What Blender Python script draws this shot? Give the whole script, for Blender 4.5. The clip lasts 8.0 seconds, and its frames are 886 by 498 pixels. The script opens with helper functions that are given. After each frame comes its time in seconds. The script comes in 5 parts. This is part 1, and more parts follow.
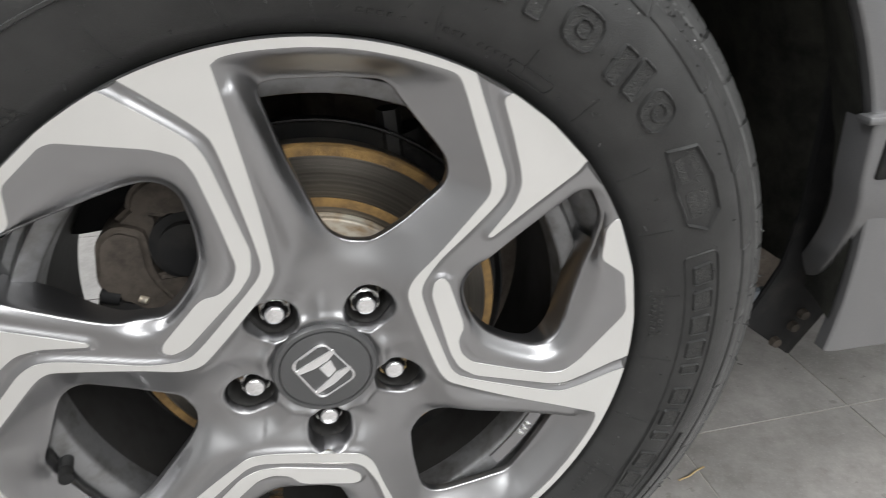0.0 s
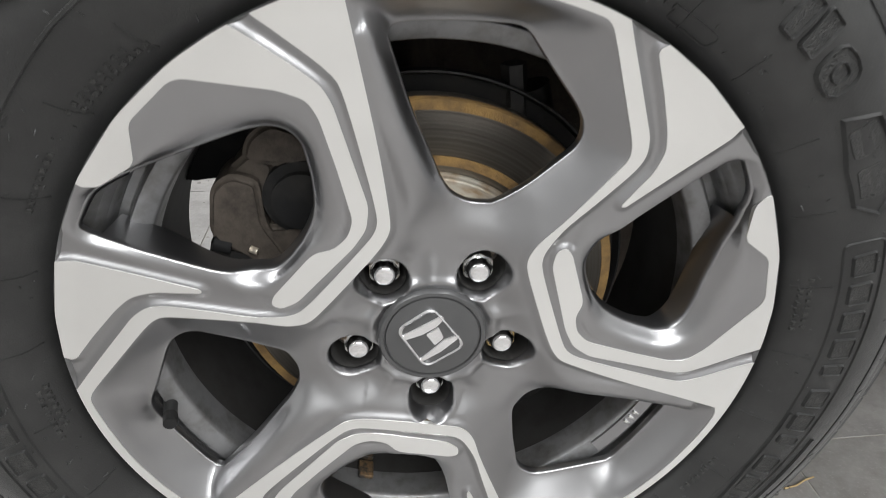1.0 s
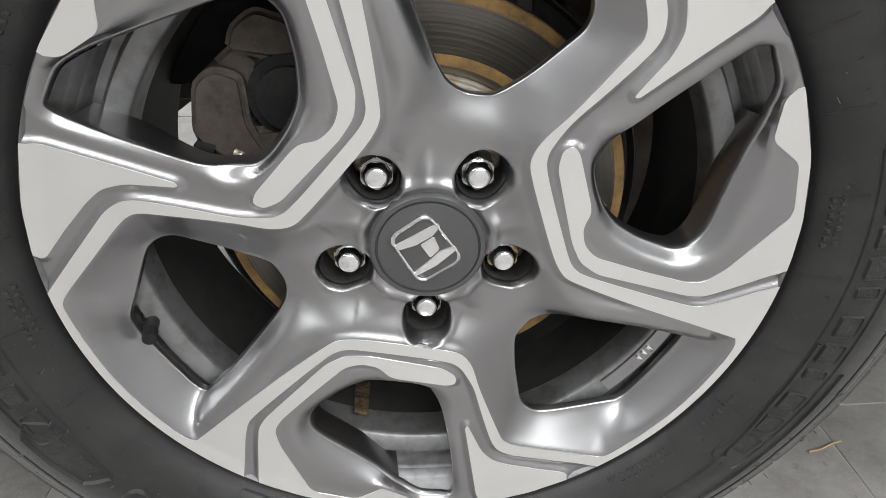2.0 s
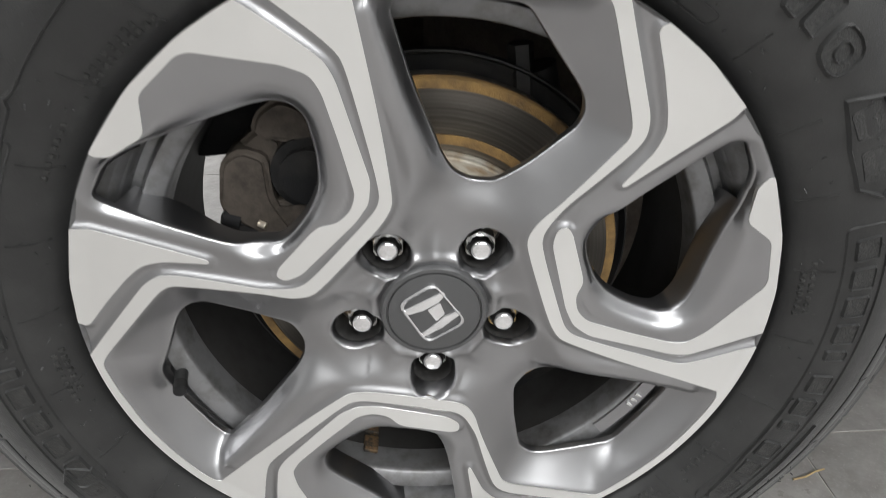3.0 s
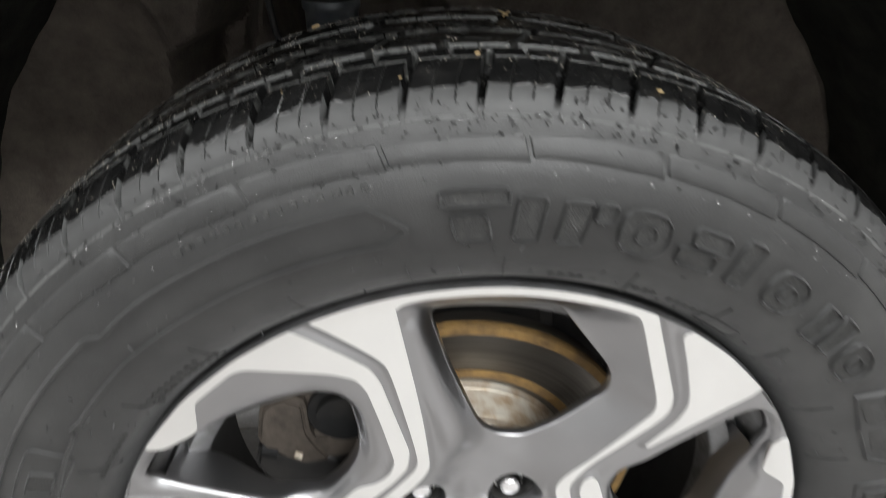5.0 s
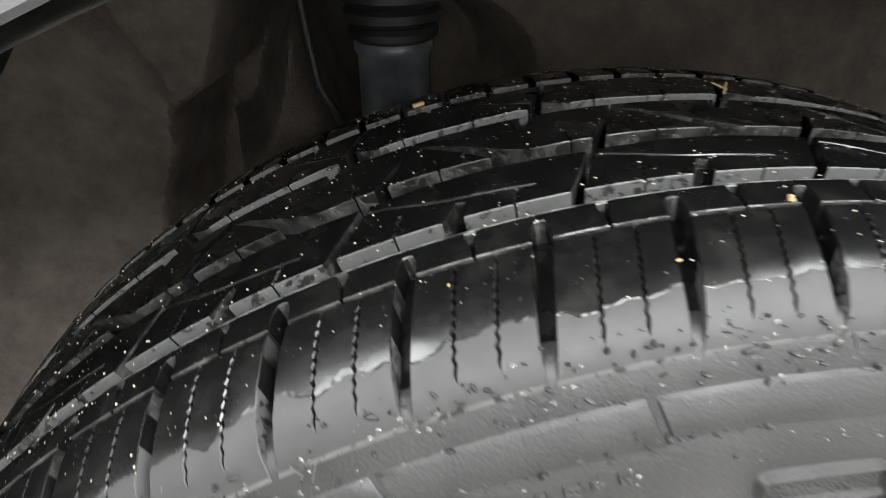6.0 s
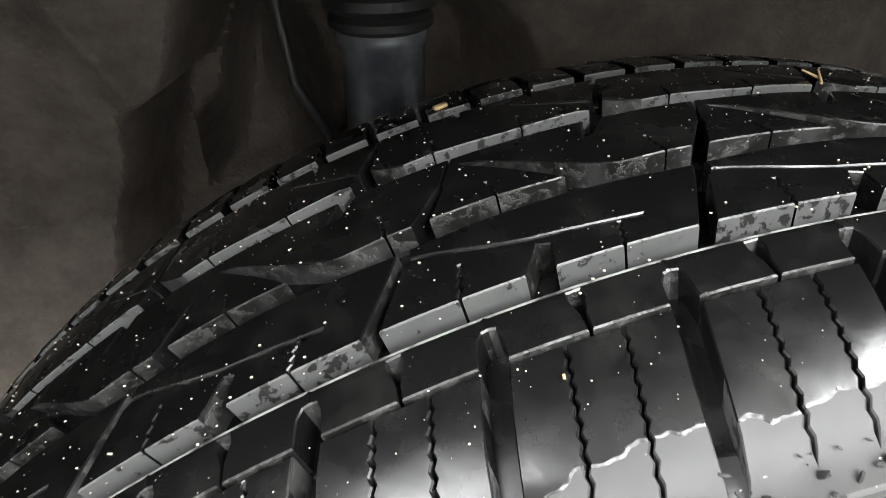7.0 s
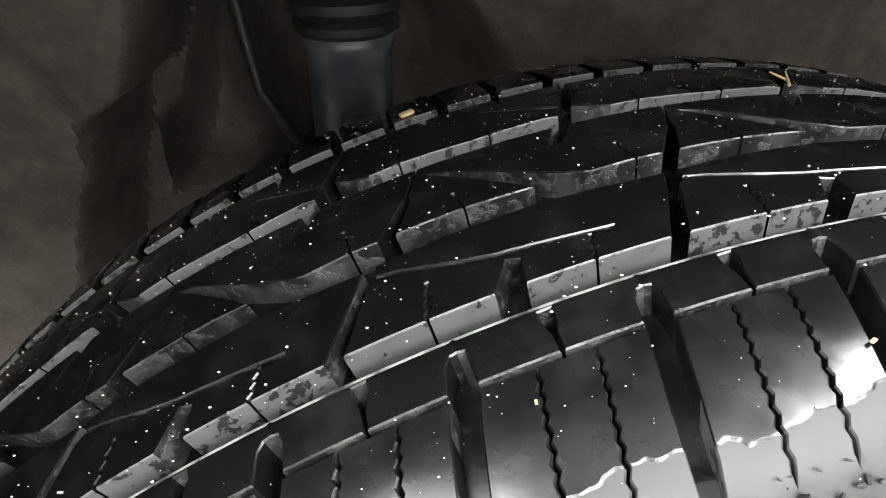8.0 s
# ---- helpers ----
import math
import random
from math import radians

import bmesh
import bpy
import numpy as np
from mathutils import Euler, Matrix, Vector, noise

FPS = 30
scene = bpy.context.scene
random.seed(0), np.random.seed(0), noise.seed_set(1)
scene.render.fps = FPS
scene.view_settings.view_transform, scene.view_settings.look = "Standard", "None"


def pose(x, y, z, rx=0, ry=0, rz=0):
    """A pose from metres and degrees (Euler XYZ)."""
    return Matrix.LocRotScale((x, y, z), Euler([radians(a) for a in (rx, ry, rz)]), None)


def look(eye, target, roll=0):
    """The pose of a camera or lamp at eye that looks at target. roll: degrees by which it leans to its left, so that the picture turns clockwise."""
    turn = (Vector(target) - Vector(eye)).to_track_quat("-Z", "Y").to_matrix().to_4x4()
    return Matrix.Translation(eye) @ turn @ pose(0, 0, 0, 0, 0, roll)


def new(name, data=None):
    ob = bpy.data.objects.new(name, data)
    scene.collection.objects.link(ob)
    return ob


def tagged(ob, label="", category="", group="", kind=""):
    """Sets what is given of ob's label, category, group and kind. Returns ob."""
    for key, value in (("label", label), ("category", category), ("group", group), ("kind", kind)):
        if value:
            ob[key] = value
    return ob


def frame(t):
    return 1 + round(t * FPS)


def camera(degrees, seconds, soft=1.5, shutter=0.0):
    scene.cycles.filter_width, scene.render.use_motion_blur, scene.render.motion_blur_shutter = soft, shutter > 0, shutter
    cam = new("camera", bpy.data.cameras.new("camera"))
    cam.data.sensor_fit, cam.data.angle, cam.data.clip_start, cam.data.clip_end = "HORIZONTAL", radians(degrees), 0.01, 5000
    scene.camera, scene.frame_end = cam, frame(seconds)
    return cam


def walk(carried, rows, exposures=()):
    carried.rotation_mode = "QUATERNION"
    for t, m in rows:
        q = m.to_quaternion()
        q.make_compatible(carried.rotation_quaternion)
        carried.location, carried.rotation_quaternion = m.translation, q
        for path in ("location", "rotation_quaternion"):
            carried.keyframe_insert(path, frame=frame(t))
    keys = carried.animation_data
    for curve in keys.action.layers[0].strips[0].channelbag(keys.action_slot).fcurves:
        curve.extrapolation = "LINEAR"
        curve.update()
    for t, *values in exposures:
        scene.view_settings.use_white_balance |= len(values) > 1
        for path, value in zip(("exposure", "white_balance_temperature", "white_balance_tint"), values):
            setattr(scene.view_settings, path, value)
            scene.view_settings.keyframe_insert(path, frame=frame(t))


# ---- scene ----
cam = camera(69.51, 8.0, soft=0.5, shutter=0.4)
PATH = [
    (0.0, (-0.0015, -0.3879, 0.6693), (0.0994, 0.0420, 0.4348), -0.04),
    (0.5, (-0.0238, -0.3717, 0.6710), (0.0408, 0.0579, 0.4235), 0.07),
    (1.0, (-0.0291, -0.3595, 0.6467), (0.0136, 0.0715, 0.3968), 0.08),
    (1.5, (-0.0219, -0.3559, 0.5938), (0.0129, 0.0757, 0.3438), 0.12),
    (1.7, (-0.0173, -0.3573, 0.5761), (0.0137, 0.0737, 0.3247), 0.05),
    (2.8, (-0.0098, -0.3707, 0.6184), (0.0128, 0.0584, 0.3627), -0.18),
    (3.0, (-0.0145, -0.3714, 0.6419), (0.0091, 0.0573, 0.3856), -0.08),
    (3.5, (-0.0193, -0.3643, 0.6751), (0.0048, 0.0636, 0.4176), -0.09),
    (4.0, (-0.0181, -0.3607, 0.6898), (0.0100, 0.0668, 0.4321), 0.01),
    (4.5, (-0.0184, -0.3622, 0.7322), (0.0122, 0.0660, 0.4759), 0.06),
    (5.0, (-0.0416, -0.2999, 0.8065), (-0.0077, 0.1294, 0.5524), -0.01),
    (5.2, (-0.0583, -0.2543, 0.8176), (-0.0199, 0.1756, 0.5651), 0.01),
    (6.3, (-0.1247, -0.0976, 0.8041), (-0.0666, 0.3254, 0.5439), -0.39),
    (6.5, (-0.1278, -0.0862, 0.8016), (-0.0636, 0.3357, 0.5411), -0.51),
    (7.0, (-0.1337, -0.0653, 0.7928), (-0.0509, 0.3528, 0.5315), -0.35),
    (7.5, (-0.1321, -0.0595, 0.7932), (-0.0395, 0.3562, 0.5312), -0.42),
    (8.0, (-0.1303, -0.0591, 0.7933), (-0.0289, 0.3545, 0.5312), -0.28),
]
walk(cam, [(t, look(eye, target, roll)) for t, eye, target, roll in PATH], [(0.0, -0.02), (1.5, -0.1), (3.5, -0.12), (4.5, -0.13), (5.0, 0.27), (5.2, 0.45), (6.3, 1.36), (7.0, 1.58), (8.0, 1.68)])

# ---- world and light ----
world = bpy.data.worlds.new("world")
world.use_nodes = True
world.node_tree.nodes["Background"].inputs[0].default_value = (0.8, 0.85, 0.9, 1)
world.node_tree.nodes["Background"].inputs[1].default_value = 0.05
scene.world = world


def area(name, eye, target, w, h, watts, colour=(0.97, 0.985, 0.985)):
    data = bpy.data.lights.new(name, "AREA")
    data.shape, data.size, data.size_y, data.energy, data.color = "RECTANGLE", w, h, watts, colour
    ob = new(name, data)
    ob.matrix_world = look(eye, target)
    return ob


area("ceiling_lamp_near", (1.2, -0.95, 3.0), (1.1, -0.9, 0), 4.4, 0.3, 112)
area("ceiling_lamp_aisle", (1.1, -3.2, 3.0), (0.9, -2.5, 0), 4.6, 1.0, 190)
# unseen fill, added to brighten the rear felt of the wheel house
area("added_fill_front", (-2.2, -0.9, 3.0), (-2.0, -0.8, 0), 1.2, 2.4, 90)
# unseen fill, added so the floor behind the wheel reads bright
area("added_fill_far", (-0.6, 3.4, 3.0), (-0.6, 2.8, 0), 4.0, 1.8, 260)

# ---- materials ----


class Nodes:
    """A node material, wired with short calls."""

    def __init__(self, name, base, rough, metal=0.0, coat=0.0, spec=0.5):
        self.mat = bpy.data.materials.new(name)
        self.mat.use_nodes = True
        self.t = self.mat.node_tree
        self.b = self.t.nodes["Principled BSDF"]
        self.b.inputs["Base Color"].default_value = (*base, 1)
        self.b.inputs["Roughness"].default_value = rough
        self.b.inputs["Metallic"].default_value = metal
        self.b.inputs["Coat Weight"].default_value = coat
        self.b.inputs["Coat Roughness"].default_value = 0.08
        self.b.inputs["Specular IOR Level"].default_value = spec
        self.co = self.t.nodes.new("ShaderNodeTexCoord").outputs["Object"]

    def add(self, kind, **sockets):
        n = self.t.nodes.new(kind)
        for key, value in sockets.items():
            s = n.inputs[key.replace("_", " ")]
            if isinstance(value, bpy.types.NodeSocket):
                self.t.links.new(value, s)
            else:
                s.default_value = value
        return n

    def noise(self, scale, detail=4.0, rough=0.55, vector=None):
        return self.add("ShaderNodeTexNoise", Vector=vector or self.co, Scale=scale, Detail=detail, Roughness=rough).outputs["Fac"]

    def rings(self, scale, detail=3.0):
        """Noise that changes only with the distance from the wheel's axis."""
        sep = self.add("ShaderNodeSeparateXYZ", Vector=self.co)
        flat = self.add("ShaderNodeCombineXYZ", X=sep.outputs["X"], Z=sep.outputs["Z"])
        far = self.t.nodes.new("ShaderNodeVectorMath")
        far.operation = "LENGTH"
        self.t.links.new(flat.outputs[0], far.inputs[0])
        n = self.add("ShaderNodeTexNoise", Scale=scale, Detail=detail)
        n.noise_dimensions = "1D"
        self.t.links.new(far.outputs["Value"], n.inputs["W"])
        return n.outputs["Fac"]

    def ramp(self, fac, stops):
        n = self.add("ShaderNodeValToRGB", Fac=fac)
        el = n.color_ramp.elements
        while len(el) < len(stops):
            el.new(0.5)
        for e, (p, c) in zip(el, stops):
            e.position = p
            e.color = (*c, 1) if isinstance(c, tuple) else (c, c, c, 1)
        return n.outputs["Color"]

    def mix(self, fac, a, b, blend="MIX"):
        n = self.t.nodes.new("ShaderNodeMix")
        n.data_type, n.blend_type = "RGBA", blend
        for key, value in ((0, fac), (6, a), (7, b)):
            if isinstance(value, bpy.types.NodeSocket):
                self.t.links.new(value, n.inputs[key])
            else:
                n.inputs[key].default_value = value if key == 0 else (*value, 1)
        return n.outputs[2]

    def set(self, name, socket):
        self.t.links.new(socket, self.b.inputs[name])
        return self

    def bump(self, height, strength, distance):
        n = self.add("ShaderNodeBump", Height=height, Strength=strength, Distance=distance)
        self.t.links.new(n.outputs["Normal"], self.b.inputs["Normal"])
        return self


def make_materials():
    m = {}
    # rubber of the sidewall: grey-black, dusty, faint grain
    n = Nodes("sidewall_rubber", (0.03, 0.03, 0.03), 0.55)
    n.set("Base Color", n.mix(n.ramp(n.noise(26, 6), [(0.42, 0.0), (0.72, 1.0)]), (0.0125, 0.0125, 0.0124), (0.024, 0.0239, 0.0234)))
    dust = n.ramp(n.noise(520, 5, 0.7), [(0.64, 0.0), (0.72, 0.6)])
    old = n.b.inputs["Base Color"].links[0].from_socket
    n.set("Base Color", n.mix(dust, old, (0.075, 0.073, 0.068)))
    n.set("Roughness", n.ramp(n.noise(60, 5), [(0.3, 0.38), (0.7, 0.52)]))
    n.bump(n.noise(900, 4, 0.65), 0.5, 0.0005)
    n.b.inputs["Sheen Weight"].default_value = 0.13
    n.b.inputs["Sheen Roughness"].default_value = 0.45
    m["rubber"] = n.mat
    # tread: black and wet on top, dry and grey on the shoulder, uneven border between them
    n = Nodes("tread_rubber", (0.014, 0.014, 0.014), 0.3)
    rnd = n.t.nodes.new("ShaderNodeObjectInfo").outputs["Random"]
    shift = n.add("ShaderNodeCombineXYZ", X=n.add("ShaderNodeMath", Value=rnd).outputs[0])
    vec = n.t.nodes.new("ShaderNodeVectorMath")
    vec.operation = "MULTIPLY_ADD"
    n.t.links.new(shift.outputs[0], vec.inputs[0])
    vec.inputs[1].default_value = (40, 40, 40)
    n.t.links.new(n.co, vec.inputs[2])
    vec = vec.outputs["Vector"]
    height = n.add("ShaderNodeSeparateXYZ", Vector=n.co).outputs["Y"]
    edge = n.add("ShaderNodeMapRange", Value=n.noise(60, 3, 0.5, vec), From_Min=0.3, From_Max=0.7, To_Min=-0.004, To_Max=0.0015).outputs["Result"]
    dry = n.t.nodes.new("ShaderNodeMath")
    dry.operation = "LESS_THAN"
    n.t.links.new(height, dry.inputs[0])
    n.t.links.new(edge, dry.inputs[1])
    dry = dry.outputs[0]
    wet = n.mix(n.ramp(n.noise(75, 6, 0.55, vec), [(0.5, 0.0), (0.7, 1.0)]), (0.004, 0.004, 0.004), (0.010, 0.0097, 0.0094))
    n.set("Base Color", n.mix(dry, wet, n.mix(n.noise(120, 5, 0.6, vec), (0.021, 0.021, 0.021), (0.038, 0.038, 0.0375))))
    n.set("Roughness", n.mix(dry, n.ramp(n.noise(60, 5, 0.55, vec), [(0.35, 0.19), (0.7, 0.33)]), (0.56, 0.56, 0.56)))
    film = n.add("ShaderNodeMapRange", Value=n.add("ShaderNodeMath", Value=height).outputs[0], From_Min=0.0, From_Max=0.0006, To_Min=0.0, To_Max=1.0)
    depth = film.inputs["Value"].links[0].from_node
    depth.operation = "SUBTRACT"
    n.t.links.new(height, depth.inputs[0])
    n.t.links.new(edge, depth.inputs[1])
    n.bump(n.mix(0.12, film.outputs["Result"], n.noise(420, 4, 0.55, vec)), 0.7, 0.0003)
    m["tread"] = n.mat
    # grey dried mud on the walls of the grooves, flaking
    n = Nodes("groove_mud", (0.15, 0.15, 0.145), 0.6)
    rnd = n.t.nodes.new("ShaderNodeObjectInfo").outputs["Random"]
    vec = n.t.nodes.new("ShaderNodeVectorMath")
    vec.operation = "MULTIPLY_ADD"
    n.t.links.new(rnd, vec.inputs[0])
    vec.inputs[1].default_value = (40, 40, 40)
    n.t.links.new(n.co, vec.inputs[2])
    vec = vec.outputs["Vector"]
    sum_node = n.t.nodes.new("ShaderNodeMath")
    sum_node.operation = "MULTIPLY_ADD"
    n.t.links.new(n.noise(42, 3, 0.5, vec), sum_node.inputs[0])
    sum_node.inputs[1].default_value = 0.55
    n.t.links.new(n.noise(360, 6, 0.62, vec), sum_node.inputs[2])
    flakes = n.ramp(sum_node.outputs[0], [(0.855, 0.0), (0.885, 1.0)])
    dried = n.mix(n.noise(120, 5, 0.6, vec), (0.052, 0.053, 0.0525), (0.102, 0.103, 0.101))
    n.set("Base Color", n.mix(flakes, dried, (0.014, 0.014, 0.0135)))
    n.bump(flakes, 0.4, 0.0004)
    n.b.inputs["Roughness"].default_value = 0.46
    m["mud"] = n.mat
    # dark wet grime of the inner grooves, with paler crumbs
    n = Nodes("groove_grime", (0.03, 0.03, 0.029), 0.5)
    rnd = n.t.nodes.new("ShaderNodeObjectInfo").outputs["Random"]
    vec = n.t.nodes.new("ShaderNodeVectorMath")
    vec.operation = "MULTIPLY_ADD"
    n.t.links.new(rnd, vec.inputs[0])
    vec.inputs[1].default_value = (40, 40, 40)
    n.t.links.new(n.co, vec.inputs[2])
    vec = vec.outputs["Vector"]
    crumbs = n.ramp(n.noise(230, 6, 0.68, vec), [(0.50, 0.0), (0.62, 1.0)])
    patch = n.ramp(n.noise(70, 4, 0.55, vec), [(0.46, 0.0), (0.60, 1.0)])
    n.set("Base Color", n.mix(patch, n.mix(crumbs, (0.009, 0.009, 0.0085), (0.030, 0.030, 0.027)), n.mix(crumbs, (0.034, 0.035, 0.0335), (0.058, 0.058, 0.055))))
    n.set("Roughness", n.mix(crumbs, (0.3, 0.3, 0.3), (0.6, 0.6, 0.6)))
    n.bump(crumbs, 0.5, 0.0005)
    m["grime"] = n.mat
    # pale dried residue along one worn edge
    n = Nodes("dried_residue", (0.2, 0.2, 0.19), 0.5)
    n.set("Base Color", n.mix(n.ramp(n.noise(150, 5, 0.6), [(0.42, 0.0), (0.62, 1.0)]), (0.34, 0.34, 0.33), (0.05, 0.05, 0.049)))
    m["residue"] = n.mat
    # dusty lettering of the sidewall
    n = Nodes("moulded_rubber", (0.03, 0.03, 0.03), 0.5)
    n.set("Base Color", n.mix(n.ramp(n.noise(320, 4), [(0.5, 0.0), (0.66, 1.0)]), (0.018, 0.018, 0.0175), (0.038, 0.037, 0.035)))
    n.bump(n.noise(900, 3), 1.0, 0.0012)
    m["moulded"] = n.mat
    # turned aluminium under lacquer
    n = Nodes("machined_aluminium", (0.78, 0.78, 0.77), 0.42, 0.85, 0.35)
    n.set("Base Color", n.mix(n.noise(18, 3), (0.75, 0.75, 0.74), (0.83, 0.825, 0.81)))
    n.set("Roughness", n.ramp(n.rings(900.0, 2.0), [(0.3, 0.292), (0.7, 0.308)]))
    m["machined"] = n.mat
    # gun-metal paint
    n = Nodes("gunmetal_paint", (0.3, 0.3, 0.305), 0.25, 1.0, 1.0)
    n.b.inputs["Coat Roughness"].default_value = 0.035
    n.set("Base Color", n.mix(n.noise(14, 3), (0.285, 0.284, 0.292), (0.345, 0.343, 0.351)))
    n.set("Roughness", n.ramp(n.noise(400, 3), [(0.3, 0.335), (0.7, 0.355)]))
    m["gunmetal"] = n.mat
    # duller paint inside the rim
    n = Nodes("rim_paint", (0.2, 0.2, 0.205), 0.5, 0.7, 0.1)
    n.set("Base Color", n.mix(n.ramp(n.noise(60, 6), [(0.45, 0.0), (0.75, 1.0)]), (0.23, 0.23, 0.235), (0.13, 0.125, 0.118)))
    n.set("Roughness", n.ramp(n.noise(140, 4), [(0.3, 0.42), (0.7, 0.58)]))
    m["rim"] = n.mat
    # water drops
    n = Nodes("water", (1.0, 1.0, 1.0), 0.02)
    n.b.inputs["Transmission Weight"].default_value = 1.0
    n.b.inputs["IOR"].default_value = 1.33
    m["water"] = n.mat
    # near-black for the barrel; in the nut pockets it stands for shade
    n = Nodes("dark_barrel_pocket", (0.06, 0.06, 0.06), 0.6, 0.15)
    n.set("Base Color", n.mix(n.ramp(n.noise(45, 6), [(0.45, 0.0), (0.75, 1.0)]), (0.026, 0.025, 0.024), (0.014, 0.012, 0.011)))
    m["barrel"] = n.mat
    n = Nodes("chrome", (0.86, 0.86, 0.87), 0.08, 1.0)
    n.set("Roughness", n.ramp(n.noise(150, 4), [(0.35, 0.05), (0.75, 0.2)]))
    m["chrome"] = n.mat
    n = Nodes("steel", (0.45, 0.45, 0.45), 0.38, 1.0)
    n.set("Base Color", n.mix(n.ramp(n.noise(200, 5), [(0.55, 0.0), (0.7, 1.0)]), (0.5, 0.5, 0.49), (0.25, 0.17, 0.09)))
    m["steel"] = n.mat
    n = Nodes("brass_steel", (0.5, 0.36, 0.15), 0.35, 0.9)
    n.set("Base Color", n.mix(n.noise(260, 4), (0.55, 0.42, 0.2), (0.3, 0.2, 0.08)))
    m["brass"] = n.mat
    n = Nodes("cap_plastic", (0.085, 0.085, 0.087), 0.4, 0.4, 0.2)
    n.bump(n.noise(1500, 2), 0.1, 0.0002)
    m["cap"] = n.mat
    # brake disc: worn steel with circular scores
    n = Nodes("disc_steel", (0.3, 0.28, 0.26), 0.42, 0.85)
    ring = n.rings(420.0)
    n.set("Base Color", n.mix(ring, (0.08, 0.07, 0.06), (0.21, 0.195, 0.175)))
    n.bump(ring, 0.4, 0.0006)
    m["disc"] = n.mat
    n = Nodes("rust", (0.35, 0.17, 0.05), 0.85)
    n.set("Base Color", n.mix(n.ramp(n.noise(70, 6), [(0.35, 0.0), (0.7, 1.0)]), (0.29, 0.175, 0.06), (0.13, 0.08, 0.036)))
    n.bump(n.noise(500, 4), 0.5, 0.001)
    m["rust"] = n.mat
    n = Nodes("hat_metal", (0.55, 0.5, 0.44), 0.5, 0.5)
    n.set("Base Color", n.mix(n.ramp(n.noise(60, 6), [(0.4, 0.0), (0.7, 1.0)]), (0.62, 0.58, 0.5), (0.36, 0.24, 0.13)))
    n.bump(n.rings(190.0), 0.8, 0.003)
    m["hat"] = n.mat
    n = Nodes("tarnished_lead", (0.06, 0.045, 0.03), 0.6, 0.3)
    n.set("Base Color", n.mix(n.ramp(n.noise(160, 6), [(0.42, 0.0), (0.62, 1.0)]), (0.03, 0.027, 0.023), (0.16, 0.10, 0.05)))
    n.bump(n.noise(500, 4), 0.5, 0.0008)
    m["tarnish"] = n.mat
    n = Nodes("cast_iron", (0.16, 0.135, 0.115), 0.75, 0.2)
    n.set("Base Color", n.mix(n.ramp(n.noise(30, 8, 0.68), [(0.44, 0.0), (0.68, 1.0)]), (0.085, 0.070, 0.057), (0.017, 0.0138, 0.011)))
    n.bump(n.noise(330, 5), 0.5, 0.0012)
    m["iron"] = n.mat
    n = Nodes("black_metal", (0.02, 0.02, 0.021), 0.5)
    n.set("Base Color", n.mix(n.ramp(n.noise(40, 6), [(0.45, 0.0), (0.75, 1.0)]), (0.010, 0.010, 0.0105), (0.030, 0.027, 0.024)))
    n.bump(n.noise(220, 4), 0.3, 0.001)
    m["black"] = n.mat
    n = Nodes("black_plastic", (0.018, 0.018, 0.019), 0.75, spec=0.25)
    n.set("Base Color", n.mix(n.ramp(n.noise(30, 6), [(0.5, 0.0), (0.75, 1.0)]), (0.009, 0.009, 0.0095), (0.024, 0.023, 0.021)))
    n.bump(n.noise(600, 3), 0.3, 0.0006)
    m["plastic"] = n.mat
    n = Nodes("felt_liner", (0.05, 0.042, 0.035), 0.95)
    n.set("Base Color", n.mix(n.ramp(n.noise(26, 8, 0.72), [(0.34, 0.0), (0.68, 1.0)]), (0.10, 0.084, 0.072), (0.195, 0.166, 0.140)))
    n.bump(n.noise(380, 5), 0.6, 0.002)
    m["felt"] = n.mat
    n = Nodes("liner_felt", (0.03, 0.03, 0.027), 0.95, spec=0.2)
    n.set("Base Color", n.mix(n.ramp(n.noise(24, 7, 0.65), [(0.38, 0.0), (0.68, 1.0)]), (0.018, 0.0185, 0.016), (0.044, 0.044, 0.037)))
    n.bump(n.noise(420, 4), 0.6, 0.0015)
    m["liner"] = n.mat
    n = Nodes("damper_paint", (0.16, 0.18, 0.2), 0.4, 0.3)
    n.set("Base Color", n.mix(n.ramp(n.noise(50, 6), [(0.4, 0.0), (0.7, 1.0)]), (0.085, 0.098, 0.112), (0.20, 0.21, 0.22)))
    m["damper"] = n.mat
    n = Nodes("car_paint", (0.3, 0.3, 0.31), 0.35, 0.5, 0.9)
    n.set("Base Color", n.mix(n.noise(900, 2), (0.135, 0.135, 0.139), (0.17, 0.17, 0.174)))
    m["paint"] = n.mat
    n = Nodes("floor_tile", (0.3, 0.3, 0.3), 0.3)
    rnd = n.t.nodes.new("ShaderNodeObjectInfo").outputs["Random"]
    vec = n.t.nodes.new("ShaderNodeVectorMath")
    vec.operation = "MULTIPLY_ADD"
    n.t.links.new(rnd, vec.inputs[0])
    vec.inputs[1].default_value = (30, 17, 9)
    n.t.links.new(n.co, vec.inputs[2])
    vec = vec.outputs["Vector"]
    base = n.mix(n.ramp(n.noise(9, 8, 0.68, vec), [(0.32, 0.0), (0.7, 1.0)]), (0.185, 0.174, 0.167), (0.36, 0.342, 0.328))
    base = n.mix(n.ramp(n.noise(38, 7, 0.7, vec), [(0.45, 0.0), (0.72, 0.55)]), base, (0.16, 0.145, 0.135))
    base = n.mix(n.ramp(n.noise(230, 5, 0.7, vec), [(0.56, 0.0), (0.7, 0.5)]), base, (0.42, 0.40, 0.385))
    n.set("Base Color", n.mix(0.12, base, n.ramp(rnd, [(0.0, 0.14), (1.0, 0.46)])))
    n.set("Roughness", n.ramp(n.noise(24, 6, 0.6, vec), [(0.3, 0.25), (0.7, 0.48)]))
